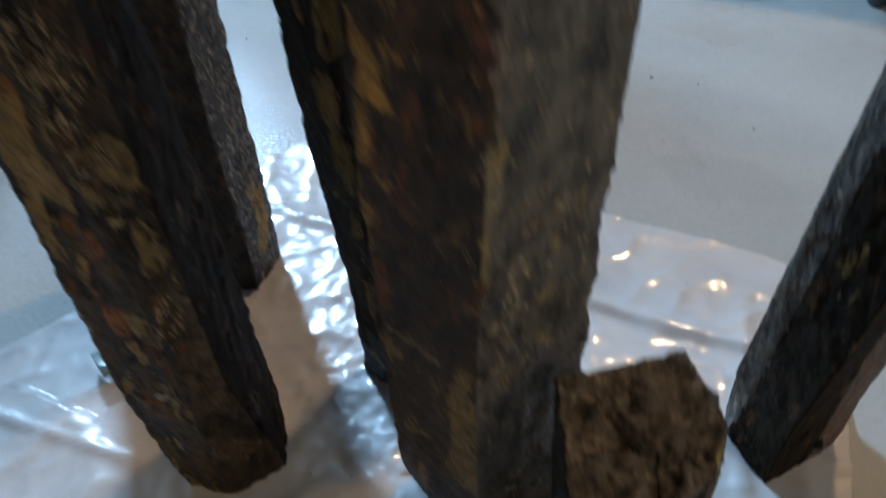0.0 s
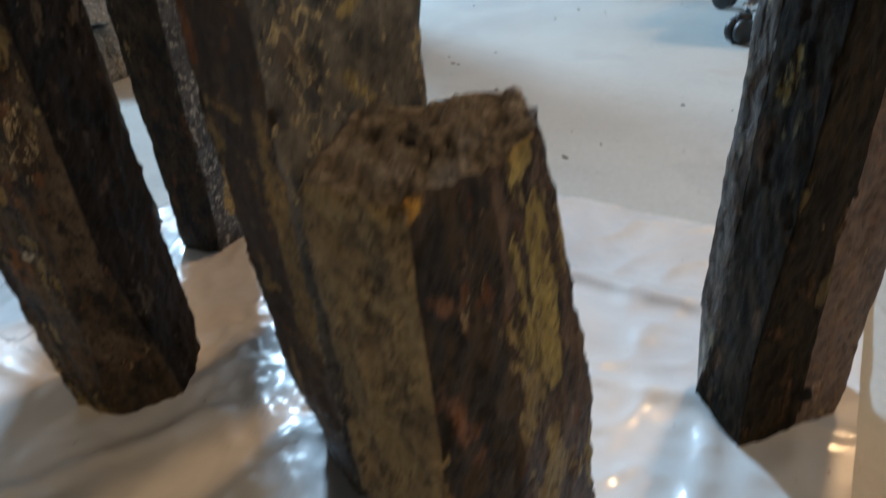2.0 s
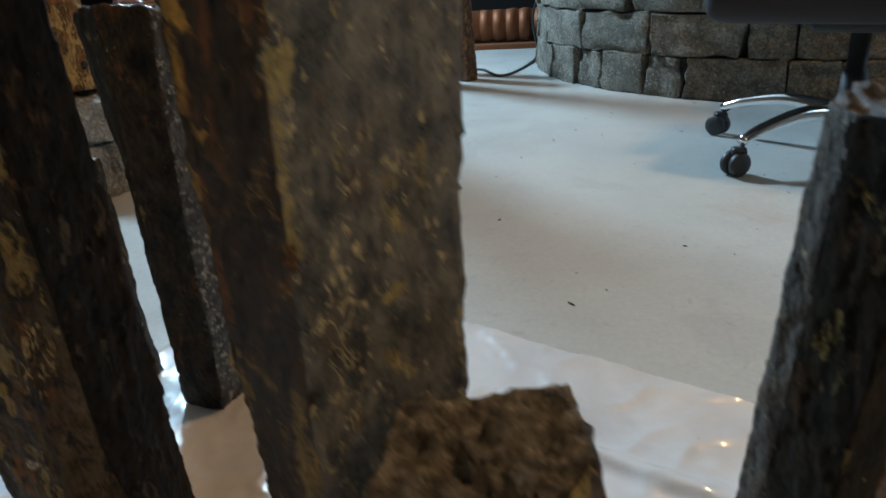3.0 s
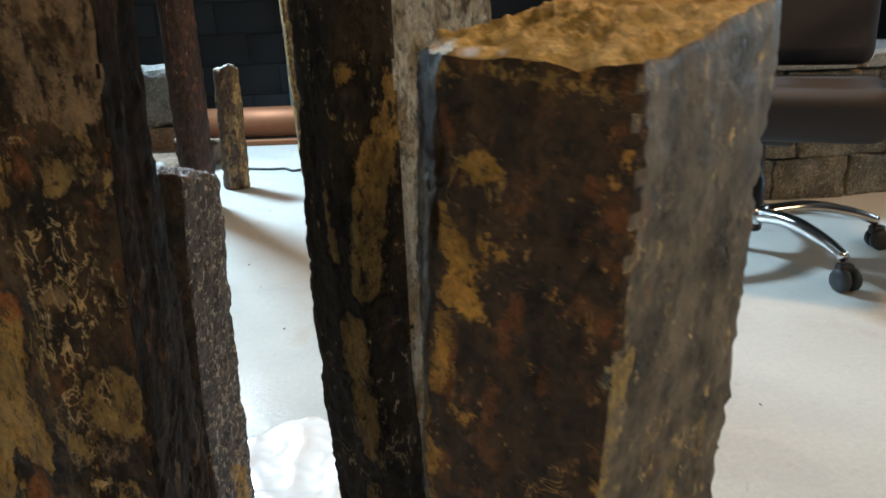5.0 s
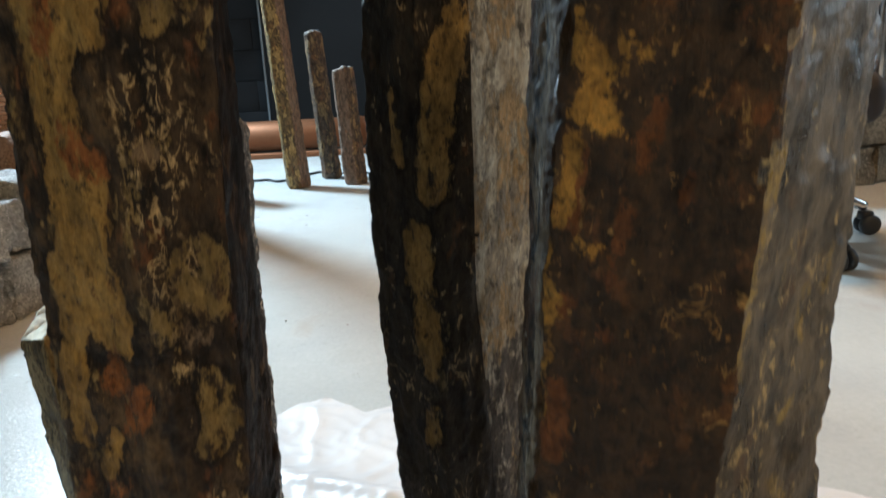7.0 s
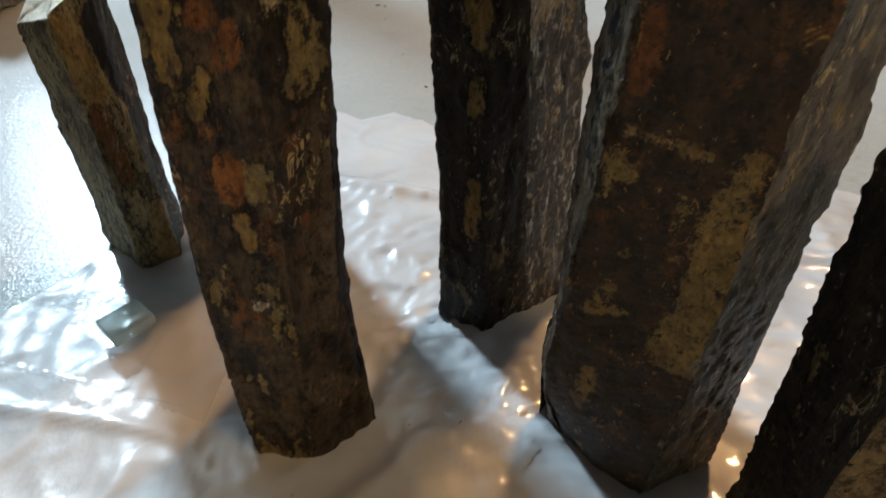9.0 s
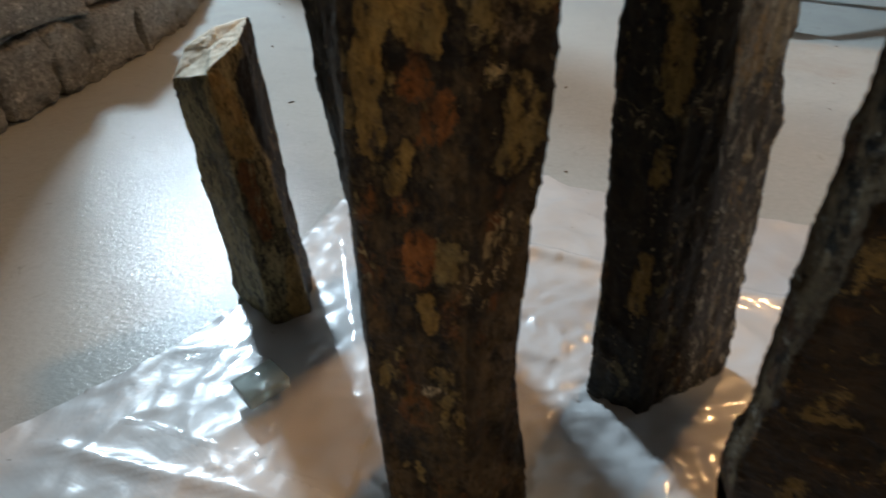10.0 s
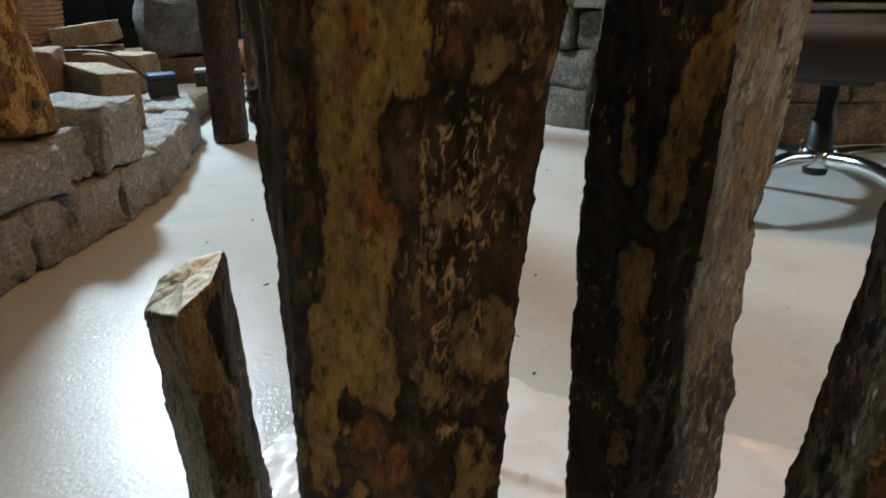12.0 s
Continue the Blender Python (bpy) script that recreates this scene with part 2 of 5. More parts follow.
OCHRE, RUST, YELLOW, CREAM = (0.42, 0.265, 0.065), (0.32, 0.125, 0.032), (0.42, 0.32, 0.095), (0.62, 0.52, 0.35)
ORANGE, BROWN, TAN = (0.62, 0.34, 0.055), (0.16, 0.068, 0.022), (0.32, 0.22, 0.08)
PANEL_TALL = [
    [(-0.220, 0.294, 0.680, 0.0204), (-0.220, 0.294, 0.577, 0.0204), (-0.227, 0.298, 0.552, 0.0201), (-0.231, 0.301, 0.530, 0.0194), (-0.238, 0.306, 0.510, 0.0140), (-0.238, 0.308, 0.483, 0.0125), (-0.236, 0.309, 0.454, 0.0139), (-0.239, 0.312, 0.435, 0.0137), (-0.237, 0.314, 0.410, 0.0140), (-0.234, 0.314, 0.389, 0.0113)],
    [(-0.226, 0.311, 0.392, 0.0048), (-0.227, 0.313, 0.378, 0.0039)],
    [(-0.244, 0.319, 0.328, 0.0052), (-0.251, 0.322, 0.308, 0.0037)],
    [(-0.240, 0.321, 0.240, 0.0078), (-0.236, 0.321, 0.223, 0.0072)],
    [(-0.222, 0.297, 0.546, 0.0103), (-0.212, 0.294, 0.538, 0.0059), (-0.212, 0.295, 0.524, 0.0052)],
    [(-0.254, 0.318, 0.423, 0.0063), (-0.257, 0.322, 0.381, 0.0058), (-0.260, 0.324, 0.330, 0.0063)]]
SPOTS_TALL = [
    [(-0.210, 0.306, 0.398, 0.0040), (-0.208, 0.308, 0.386, 0.0052)],
    [(-0.189, 0.314, 0.359, 0.0077), (-0.188, 0.316, 0.336, 0.0092), (-0.196, 0.316, 0.321, 0.0075)],
    [(-0.182, 0.308, 0.422, 0.0095), (-0.192, 0.309, 0.401, 0.0063)],
    [(-0.179, 0.295, 0.535, 0.0073), (-0.187, 0.296, 0.524, 0.0044)],
    [(-0.187, 0.307, 0.423, 0.0108), (-0.187, 0.309, 0.400, 0.0106)],
    [(-0.260, 0.314, 0.494, 0.0035), (-0.260, 0.315, 0.483, 0.0031)]]
RUST_TALL = [
    [(-0.230, 0.299, 0.554, 0.0036), (-0.233, 0.302, 0.535, 0.0058), (-0.239, 0.305, 0.514, 0.0059)],
    [(-0.234, 0.307, 0.480, 0.0092), (-0.230, 0.306, 0.468, 0.0081)],
    [(-0.237, 0.316, 0.362, 0.0093)],
    [(-0.225, 0.313, 0.353, 0.0073), (-0.233, 0.316, 0.334, 0.0069)],
    [(-0.241, 0.320, 0.273, 0.0102), (-0.243, 0.321, 0.255, 0.0070)],
    [(-0.247, 0.321, 0.299, 0.0060)]]
CURLS_TALL = [
    [(-0.198, 0.297, 0.504, 0.0155), (-0.198, 0.299, 0.482, 0.0157), (-0.199, 0.301, 0.462, 0.0142), (-0.205, 0.302, 0.447, 0.0132)],
    [(-0.196, 0.305, 0.424, 0.0119), (-0.203, 0.307, 0.396, 0.0129)],
    [(-0.197, 0.292, 0.553, 0.0063)],
    [(-0.202, 0.300, 0.465, 0.0110), (-0.202, 0.303, 0.440, 0.0112)],
    [(-0.205, 0.310, 0.365, 0.0077)],
    [(-0.195, 0.320, 0.285, 0.0111), (-0.210, 0.318, 0.249, 0.0136)],
    [(-0.236, 0.320, 0.228, 0.0061)],
    [(-0.197, 0.306, 0.418, 0.0136)]]
BLEACHED_TALL = [
    [(-0.171, 0.288, 0.700, 0.0241), (-0.171, 0.288, 0.599, 0.0241), (-0.173, 0.290, 0.583, 0.0206), (-0.177, 0.292, 0.562, 0.0135)],
    [(-0.179, 0.295, 0.535, 0.0112)],
    [(-0.203, 0.299, 0.474, 0.0065)],
    [(-0.186, 0.308, 0.415, 0.0116), (-0.193, 0.310, 0.391, 0.0109)]]
WORN_TALL = [
    [(-0.190, 0.320, 0.299, 0.0074), (-0.191, 0.325, 0.252, 0.0113), (-0.197, 0.329, 0.200, 0.0143), (-0.204, 0.330, 0.151, 0.0154)],
    [(-0.220, 0.325, 0.104, 0.0098), (-0.197, 0.342, 0.071, 0.0113)]]
STAIN_A = (((0.125, 0.090, 0.052), 0.42, False, WORN_TALL), ((0.24, 0.175, 0.105), 0.43, False, BLEACHED_TALL), ((0.46, 0.35, 0.18), 0.0, "curl", CURLS_TALL), ((0.37, 0.238, 0.066), 0.37, True, PANEL_TALL), ((0.27, 0.195, 0.07), 0.42, True, SPOTS_TALL), (RUST, 0.42, False, RUST_TALL), (CREAM, 0.40, False, [[(-0.243, 0.320, 0.172, 0.005), (-0.234, 0.318, 0.172, 0.004)]]))
BLOTCH_FLAT = [
    [(-0.017, 0.247, 0.536, 0.0036), (-0.011, 0.243, 0.538, 0.0056), (-0.005, 0.239, 0.536, 0.0028)],
    [(-0.025, 0.253, 0.521, 0.0025), (-0.022, 0.252, 0.509, 0.0057), (-0.016, 0.249, 0.497, 0.0070), (-0.020, 0.252, 0.488, 0.0071), (-0.014, 0.248, 0.481, 0.0050)],
    [(-0.010, 0.244, 0.511, 0.0032), (-0.002, 0.239, 0.504, 0.0032)],
    [(-0.025, 0.256, 0.475, 0.0030), (-0.027, 0.258, 0.460, 0.0033), (-0.029, 0.261, 0.443, 0.0036)],
    [(-0.022, 0.257, 0.432, 0.0029), (-0.016, 0.253, 0.430, 0.0027)],
    [(-0.005, 0.245, 0.427, 0.0029)],
    [(-0.034, 0.266, 0.430, 0.0032), (-0.034, 0.267, 0.410, 0.0047), (-0.032, 0.266, 0.398, 0.0039)],
    [(-0.035, 0.271, 0.375, 0.0026), (-0.036, 0.273, 0.350, 0.0027)]]
RUSTY_FLAT = [
    [(0.024, 0.219, 0.534, 0.0025), (0.026, 0.219, 0.525, 0.0027), (0.031, 0.215, 0.524, 0.0035)],
    [(0.022, 0.222, 0.518, 0.0025), (0.021, 0.222, 0.513, 0.0016)],
    [(0.032, 0.214, 0.548, 0.0031)],
    [(0.003, 0.236, 0.494, 0.0020), (-0.002, 0.241, 0.467, 0.0033)],
    [(0.009, 0.233, 0.461, 0.0029), (0.011, 0.232, 0.445, 0.0021)],
    [(0.028, 0.219, 0.483, 0.0032)],
    [(-0.023, 0.250, 0.552, 0.0069), (-0.020, 0.248, 0.545, 0.0040)],
    [(-0.008, 0.246, 0.447, 0.0043), (-0.010, 0.250, 0.417, 0.0027)],
    [(-0.024, 0.256, 0.469, 0.0047), (-0.025, 0.259, 0.441, 0.0044)],
    [(-0.030, 0.267, 0.365, 0.0078), (-0.030, 0.269, 0.334, 0.0071)],
    [(-0.013, 0.253, 0.394, 0.0030)],
    [(-0.028, 0.263, 0.405, 0.0055)]]
RIDGE_FLAT = [
    [(0.037, 0.215, 0.560, 0.0018), (0.037, 0.217, 0.540, 0.0015), (0.039, 0.221, 0.514, 0.0016), (0.038, 0.221, 0.496, 0.0020), (0.036, 0.221, 0.481, 0.0024)],
    [(0.035, 0.220, 0.461, 0.0026), (0.032, 0.220, 0.435, 0.0018), (0.028, 0.221, 0.407, 0.0022), (0.026, 0.224, 0.388, 0.0042)],
    [(0.034, 0.221, 0.410, 0.0038), (0.030, 0.222, 0.387, 0.0049)],
    [(0.038, 0.223, 0.468, 0.0027), (0.036, 0.221, 0.449, 0.0023), (0.033, 0.221, 0.431, 0.0019)],
    [(-0.027, 0.274, 0.569, 0.0021), (-0.018, 0.259, 0.570, 0.0029), (-0.003, 0.249, 0.571, 0.0016), (0.011, 0.234, 0.568, 0.0015), (0.022, 0.223, 0.565, 0.0022), (0.031, 0.220, 0.564, 0.0026), (0.036, 0.217, 0.564, 0.0022)]]
FLECK_FLAT = [
    [(0.055, 0.233, 0.442, 0.0023), (0.052, 0.234, 0.425, 0.0024), (0.054, 0.236, 0.420, 0.0019)],
    [(0.067, 0.252, 0.410, 0.0030), (0.063, 0.249, 0.403, 0.0025), (0.067, 0.251, 0.396, 0.0035), (0.069, 0.253, 0.389, 0.0031)],
    [(0.057, 0.241, 0.382, 0.0030), (0.056, 0.239, 0.380, 0.0025)],
    [(0.061, 0.249, 0.353, 0.0032), (0.069, 0.254, 0.357, 0.0021)],
    [(0.061, 0.250, 0.323, 0.0022), (0.068, 0.254, 0.313, 0.0028), (0.071, 0.257, 0.308, 0.0017)],
    [(0.057, 0.235, 0.485, 0.0028), (0.058, 0.236, 0.481, 0.0023)],
    [(0.080, 0.258, 0.426, 0.0017), (0.079, 0.260, 0.405, 0.0018)]]
BAND_FLAT = [
    [(-0.032, 0.272, 0.305, 0.0023), (-0.020, 0.263, 0.306, 0.0028), (-0.009, 0.255, 0.303, 0.0025), (0.001, 0.247, 0.302, 0.0025)],
    [(-0.034, 0.276, 0.288, 0.0058), (-0.036, 0.282, 0.262, 0.0043)],
    [(0.018, 0.233, 0.306, 0.0070), (0.014, 0.238, 0.287, 0.0095), (0.013, 0.240, 0.264, 0.0130), (0.015, 0.240, 0.250, 0.0133)],
    [(-0.003, 0.254, 0.268, 0.0041)],
    [(0.013, 0.240, 0.270, 0.0107), (0.016, 0.241, 0.240, 0.0151), (0.018, 0.241, 0.208, 0.0159), (0.013, 0.249, 0.165, 0.0185)],
    [(-0.022, 0.275, 0.226, 0.0031)],
    [(-0.024, 0.282, 0.198, 0.0036), (-0.031, 0.292, 0.171, 0.0052), (-0.016, 0.276, 0.179, 0.0037)],
    [(-0.025, 0.293, 0.112, 0.0065), (-0.027, 0.299, 0.072, 0.0052)],
    [(-0.038, 0.279, 0.286, 0.0081), (-0.027, 0.272, 0.280, 0.0056)]]
STAIN_B = {"orange": (((0.26, 0.095, 0.022), 0.38, False, RUSTY_FLAT), (ORANGE, 0.36, False, BLOTCH_FLAT), ((0.40, 0.26, 0.075), 0.38, False, BAND_FLAT), ((0.46, 0.29, 0.07), 0.46, False, RIDGE_FLAT[:1] + RIDGE_FLAT[-1:])),
           "umber": ((YELLOW, 0.40, False, RIDGE_FLAT[1:-1]), (YELLOW, 0.42, False, FLECK_FLAT)),
           "steel": (((0.10, 0.062, 0.032), 0.47, False, [[(-0.026, 0.252, 0.56, 0.010), (-0.042, 0.283, 0.29, 0.011), (-0.048, 0.318, 0.10, 0.012)]]), ((0.016, 0.013, 0.010), 0.50, False, [[(-0.030, 0.275, 0.54, 0.010), (-0.040, 0.305, 0.28, 0.010)]]))}
TAN_SHORT = [
    [(0.113, 0.137, 0.145, 0.0149), (0.104, 0.145, 0.091, 0.0245), (0.103, 0.145, 0.030, 0.0275)],
    [(0.100, 0.142, 0.175, 0.0078), (0.112, 0.137, 0.159, 0.0106)],
    [(0.132, 0.154, 0.024, 0.0140)],
    [(0.090, 0.150, 0.150, 0.012), (0.112, 0.140, 0.110, 0.016), (0.118, 0.143, 0.060, 0.014)],
    [(0.103, 0.135, 0.247, 0.0032), (0.104, 0.137, 0.212, 0.0048)]]
OVAL_SHORT = [
    [(0.140, 0.156, 0.126, 0.0058), (0.143, 0.160, 0.100, 0.0099), (0.146, 0.164, 0.061, 0.0133), (0.148, 0.169, 0.026, 0.0107)]]
ARC_SHORT = [
    [(0.126, 0.146, 0.077, 0.0022), (0.123, 0.142, 0.111, 0.0023), (0.123, 0.140, 0.138, 0.0025), (0.129, 0.145, 0.148, 0.0022), (0.143, 0.157, 0.141, 0.0023)],
    [(0.131, 0.152, 0.047, 0.0017), (0.132, 0.154, 0.014, 0.0018)]]
RUST_SHORT = [
    [(0.124, 0.136, 0.261, 0.0044), (0.119, 0.131, 0.269, 0.0026)],
    [(0.120, 0.134, 0.223, 0.0033), (0.124, 0.138, 0.210, 0.0039), (0.127, 0.141, 0.190, 0.0045)]]
ORANGE_SHORT = [
    [(0.112, 0.127, 0.306, 0.0048), (0.122, 0.131, 0.309, 0.0041)]]
OCHRE_SHORT = [
    [(0.149, 0.166, 0.275, 0.0053), (0.151, 0.169, 0.253, 0.0045), (0.152, 0.169, 0.232, 0.0051), (0.154, 0.172, 0.208, 0.0037)],
    [(0.161, 0.189, 0.262, 0.0031)],
    [(0.153, 0.177, 0.311, 0.0081), (0.149, 0.168, 0.299, 0.0049)],
    [(0.151, 0.170, 0.259, 0.0033), (0.155, 0.173, 0.209, 0.0047)],
    [(0.157, 0.182, 0.280, 0.010), (0.160, 0.186, 0.230, 0.012), (0.162, 0.190, 0.190, 0.009)]]
STAIN_C = {"mottled": ((TAN, 0.34, False, TAN_SHORT), ((0.22, 0.105, 0.05), 0.40, False, RUST_SHORT), (ORANGE, 0.42, False, ORANGE_SHORT), (YELLOW, 0.30, True, OVAL_SHORT), ((0.02, 0.016, 0.012), 0.30, False, ARC_SHORT)),
           "maroon": ((YELLOW, 0.40, True, OCHRE_SHORT), (YELLOW, 0.30, True, OVAL_SHORT))}
STAIN_D = (((0.30, 0.23, 0.08), 0.47, False, [[(0.288, 0.339, 0.300, 0.005), (0.287, 0.349, 0.275, 0.006)], [(0.285, 0.346, 0.378, 0.004), (0.294, 0.328, 0.367, 0.004)]]),)
PANEL_DARK = [
    [(-0.047, 0.416, 0.565, 0.0026), (-0.052, 0.418, 0.544, 0.0059), (-0.055, 0.420, 0.525, 0.0086), (-0.060, 0.421, 0.506, 0.0107), (-0.065, 0.423, 0.486, 0.0114), (-0.069, 0.424, 0.467, 0.0136), (-0.070, 0.425, 0.448, 0.0123), (-0.073, 0.427, 0.426, 0.0104)],
    [(-0.081, 0.432, 0.396, 0.0108), (-0.082, 0.437, 0.363, 0.0097), (-0.078, 0.437, 0.331, 0.0099), (-0.080, 0.442, 0.296, 0.0072)],
    [(-0.076, 0.416, 0.563, 0.0049)],
    [(-0.095, 0.438, 0.489, 0.0035), (-0.092, 0.438, 0.446, 0.0049)],
    [(-0.077, 0.443, 0.264, 0.0066), (-0.079, 0.446, 0.244, 0.0059)],
    [(-0.078, 0.453, 0.173, 0.0064), (-0.080, 0.458, 0.123, 0.0086)]]
# dark side: ochre stain; pale side: grey tone, darker towards the foot
STAIN_TONE_E = {"dark": (((0.33, 0.215, 0.066), 0.39, True, PANEL_DARK),), "pale": (((0.46, 0.44, 0.39), 0.48, False, [[(-0.006, 0.462, 0.40, 0.03), (-0.004, 0.466, 0.34, 0.04)]]), ((0.13, 0.122, 0.115), 0.42, False, [[(-0.002, 0.470, 0.27, 0.045), (0.005, 0.49, 0.0, 0.055)]]))}
STAIN_F = ((OCHRE, 0.40, False, [[(-0.249, 0.657, 0.146, 0.008), (-0.244, 0.668, 0.128, 0.012), (-0.246, 0.670, 0.085, 0.014), (-0.250, 0.657, 0.055, 0.012)]]),)
STAIN_G = ((TAN, 0.36, False, [[(-0.425, 0.608, 0.26, 0.02), (-0.40, 0.62, 0.20, 0.012)], [(-0.385, 0.635, 0.06, 0.016), (-0.39, 0.63, 0.02, 0.012)]]), (BROWN, 0.40, True, [[(-0.405, 0.618, 0.18, 0.010), (-0.40, 0.622, 0.11, 0.008)]]), ((0.012, 0.012, 0.014), 0.3, False, [[(-0.376, 0.655, 0.26, 0.02), (-0.374, 0.655, 0.2, 0.014)]]))

DARK = (0.019, 0.015, 0.011)
KINDS = {
    "bark": ((0.010, 0.008, 0.006), (0.022, 0.017, 0.011), (0.085, 0.066, 0.032), 0.65, (0.07, 0.04, 0.02), 0.62, (0.26, 0.20, 0.11), 0.74),
    "mottled": ((0.014, 0.011, 0.008), (0.045, 0.031, 0.017), (0.25, 0.185, 0.07), 0.655, (0.13, 0.055, 0.02), 0.61, (0.40, 0.30, 0.15), 0.70),
    "ochre": (DARK, (0.085, 0.058, 0.028), (0.24, 0.175, 0.065), 0.58, (0.16, 0.07, 0.022), 0.60, (0.40, 0.30, 0.14), 0.70),
    "orange": ((0.022, 0.014, 0.007), (0.052, 0.030, 0.012), (0.36, 0.19, 0.04), 0.67, (0.125, 0.055, 0.016), 0.59, (0.40, 0.24, 0.07), 0.66),
    "dark": ((0.012, 0.011, 0.009), (0.030, 0.024, 0.016), (0.14, 0.11, 0.048), 0.64, (0.09, 0.045, 0.018), 0.64, (0.34, 0.27, 0.15), 0.65),
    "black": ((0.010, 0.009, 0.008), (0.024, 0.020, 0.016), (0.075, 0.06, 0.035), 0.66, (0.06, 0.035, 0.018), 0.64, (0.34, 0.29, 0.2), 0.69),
    # base darkened below the stone's own brown: shade on that side put into colour
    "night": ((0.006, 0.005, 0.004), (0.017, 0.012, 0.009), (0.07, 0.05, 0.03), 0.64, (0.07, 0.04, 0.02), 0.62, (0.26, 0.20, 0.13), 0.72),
    "grey": ((0.06, 0.055, 0.048), (0.12, 0.105, 0.088), (0.18, 0.15, 0.085), 0.62, (0.12, 0.075, 0.04), 0.64, (0.40, 0.33, 0.2), 0.64),
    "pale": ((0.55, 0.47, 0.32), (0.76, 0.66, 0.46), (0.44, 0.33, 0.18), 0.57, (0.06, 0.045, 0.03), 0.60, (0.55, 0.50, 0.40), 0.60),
    "tan": ((0.15, 0.11, 0.052), (0.22, 0.165, 0.085), (0.26, 0.20, 0.095), 0.52, (0.14, 0.075, 0.03), 0.64, (0.05, 0.035, 0.02), 0.66),
    "maroon": ((0.05, 0.034, 0.024), (0.105, 0.070, 0.046), (0.25, 0.185, 0.075), 0.57, (0.12, 0.058, 0.032), 0.59, (0.26, 0.19, 0.12), 0.67),
    "red": ((0.085, 0.056, 0.040), (0.115, 0.078, 0.054), (0.19, 0.135, 0.07), 0.68, (0.14, 0.07, 0.038), 0.62, (0.30, 0.24, 0.17), 0.72),
    "olive": ((0.07, 0.060, 0.034), (0.15, 0.124, 0.064), (0.24, 0.20, 0.10), 0.50, (0.10, 0.05, 0.022), 0.62, (0.03, 0.025, 0.018), 0.60),
    "speckle": ((0.035, 0.034, 0.033), (0.07, 0.066, 0.062), (0.14, 0.115, 0.08), 0.66, (0.09, 0.05, 0.025), 0.64, (0.36, 0.32, 0.25), 0.59),
    # brown base lightened and greyed, so part of the side's sheen is in colour
    "umber": ((0.044, 0.040, 0.030), (0.120, 0.106, 0.080), (0.22, 0.18, 0.08), 0.68, (0.10, 0.062, 0.032), 0.62, (0.46, 0.37, 0.18), 0.625),
    "steel": ((0.010, 0.009, 0.008), (0.036, 0.030, 0.024), (0.14, 0.10, 0.055), 0.51, (0.11, 0.06, 0.03), 0.48, (0.30, 0.27, 0.21), 0.62),
}
GLOSS = {"bark": (0.6, 0.4, 0.05), "red": (0.5, 0.5, 0.25), "night": (0.55, 0.8, 0.10), "black": (0.55, 0.8, 0.10), "umber": (0.32, 0.7, 1.0), "steel": (0.5, 2.2, 0.10), "pale": (0.5, 2.0, 0.4), "orange": (0.40, 1.0, 0.5)}


SKIN_STAINS = {}


def rinds(kinds, tag, stains=()):
    """One rind for each side of a column; the stains' strokes are noted for its skin."""
    made, SKIN_STAINS[tag] = {}, {}
    for k in dict.fromkeys(kinds.split()):
        gloss, relief, spec = GLOSS.get(k, (0.46, 1.0, 0.25))
        own = stains.get(k, ()) if isinstance(stains, dict) else stains
        made[k] = rind(f"rind_{k}_{tag}", *KINDS[k], gloss, own, relief, spec, 0.08 if k in ("orange", "tan", "speckle", "red") else 0.22, k)
        for nth, stain in enumerate(own):
            SKIN_STAINS[tag][f"stain_{k}_{nth}"] = [[(*skin_place(tag, x, y, z), r) for x, y, z, r in c] for c in stain[3]]
    return [made[k] for k in kinds.split()]


def fracture(name, a, b, gloss=0.55, low=0.2, relief=1.0):
    k = Mat(name)
    n1, n2 = k.noise(60, 8, 0.74), k.noise(230, 5, 0.75)
    c = k.mix(k.ramp(n1, (0.4, 0.0), (0.6, 1.0)), a, b)
    c = k.mix(0.8, c, k.ramp(n2, (0.36, low), (0.64, 1.6 - low * 0.5)), "MULTIPLY")
    return k.done(c, gloss, k.bump(n2, 0.9 * relief, 0.004, k.bump(n1, relief, 0.012)))


t_brown = fracture("break_brown", (0.085, 0.07, 0.05), (0.27, 0.225, 0.155))
t_ochre = fracture("break_ochre", (0.66, 0.45, 0.10), (0.93, 0.74, 0.30), 0.45, 0.6, 0.9)
t_grey = fracture("break_grey", (0.12, 0.12, 0.115), (0.6, 0.6, 0.57), 0.25, 0.05)
t_cream = fracture("break_cream", (0.78, 0.71, 0.52), (0.92, 0.88, 0.71), 0.7, 0.85, 0.3)
t_rough = fracture("break_rough", (0.15, 0.13, 0.105), (0.40, 0.355, 0.285), 0.5, 0.15)
t_slate = fracture("break_slate", (0.06, 0.055, 0.05), (0.20, 0.18, 0.15), 0.4)


def stone(name, a, b, fleck, gloss=0.75):
    k = Mat(name)
    n1, n2 = k.noise(14, 9, 0.75), k.noise(90, 8, 0.8)
    c = k.mix(k.ramp(n1, (0.4, 0.0), (0.6, 1.0)), a, b)
    c = k.mix(k.ramp(k.noise(120, 6, 0.75), (0.42, 0.7), (0.52, 0.0)), c, tuple(v * 0.45 for v in a))
    c = k.mix(k.ramp(n2, (0.56, 0.0), (0.61, 0.9)), c, fleck)
    c = k.mix(k.ramp(k.noise(4, 5, 0.6), (0.52, 0.0), (0.7, 0.6)), c, tuple(v * 0.45 for v in a))
    return k.done(c, gloss, k.bump(n2, 0.9, 0.007, k.bump(n1, 0.9, 0.02)))


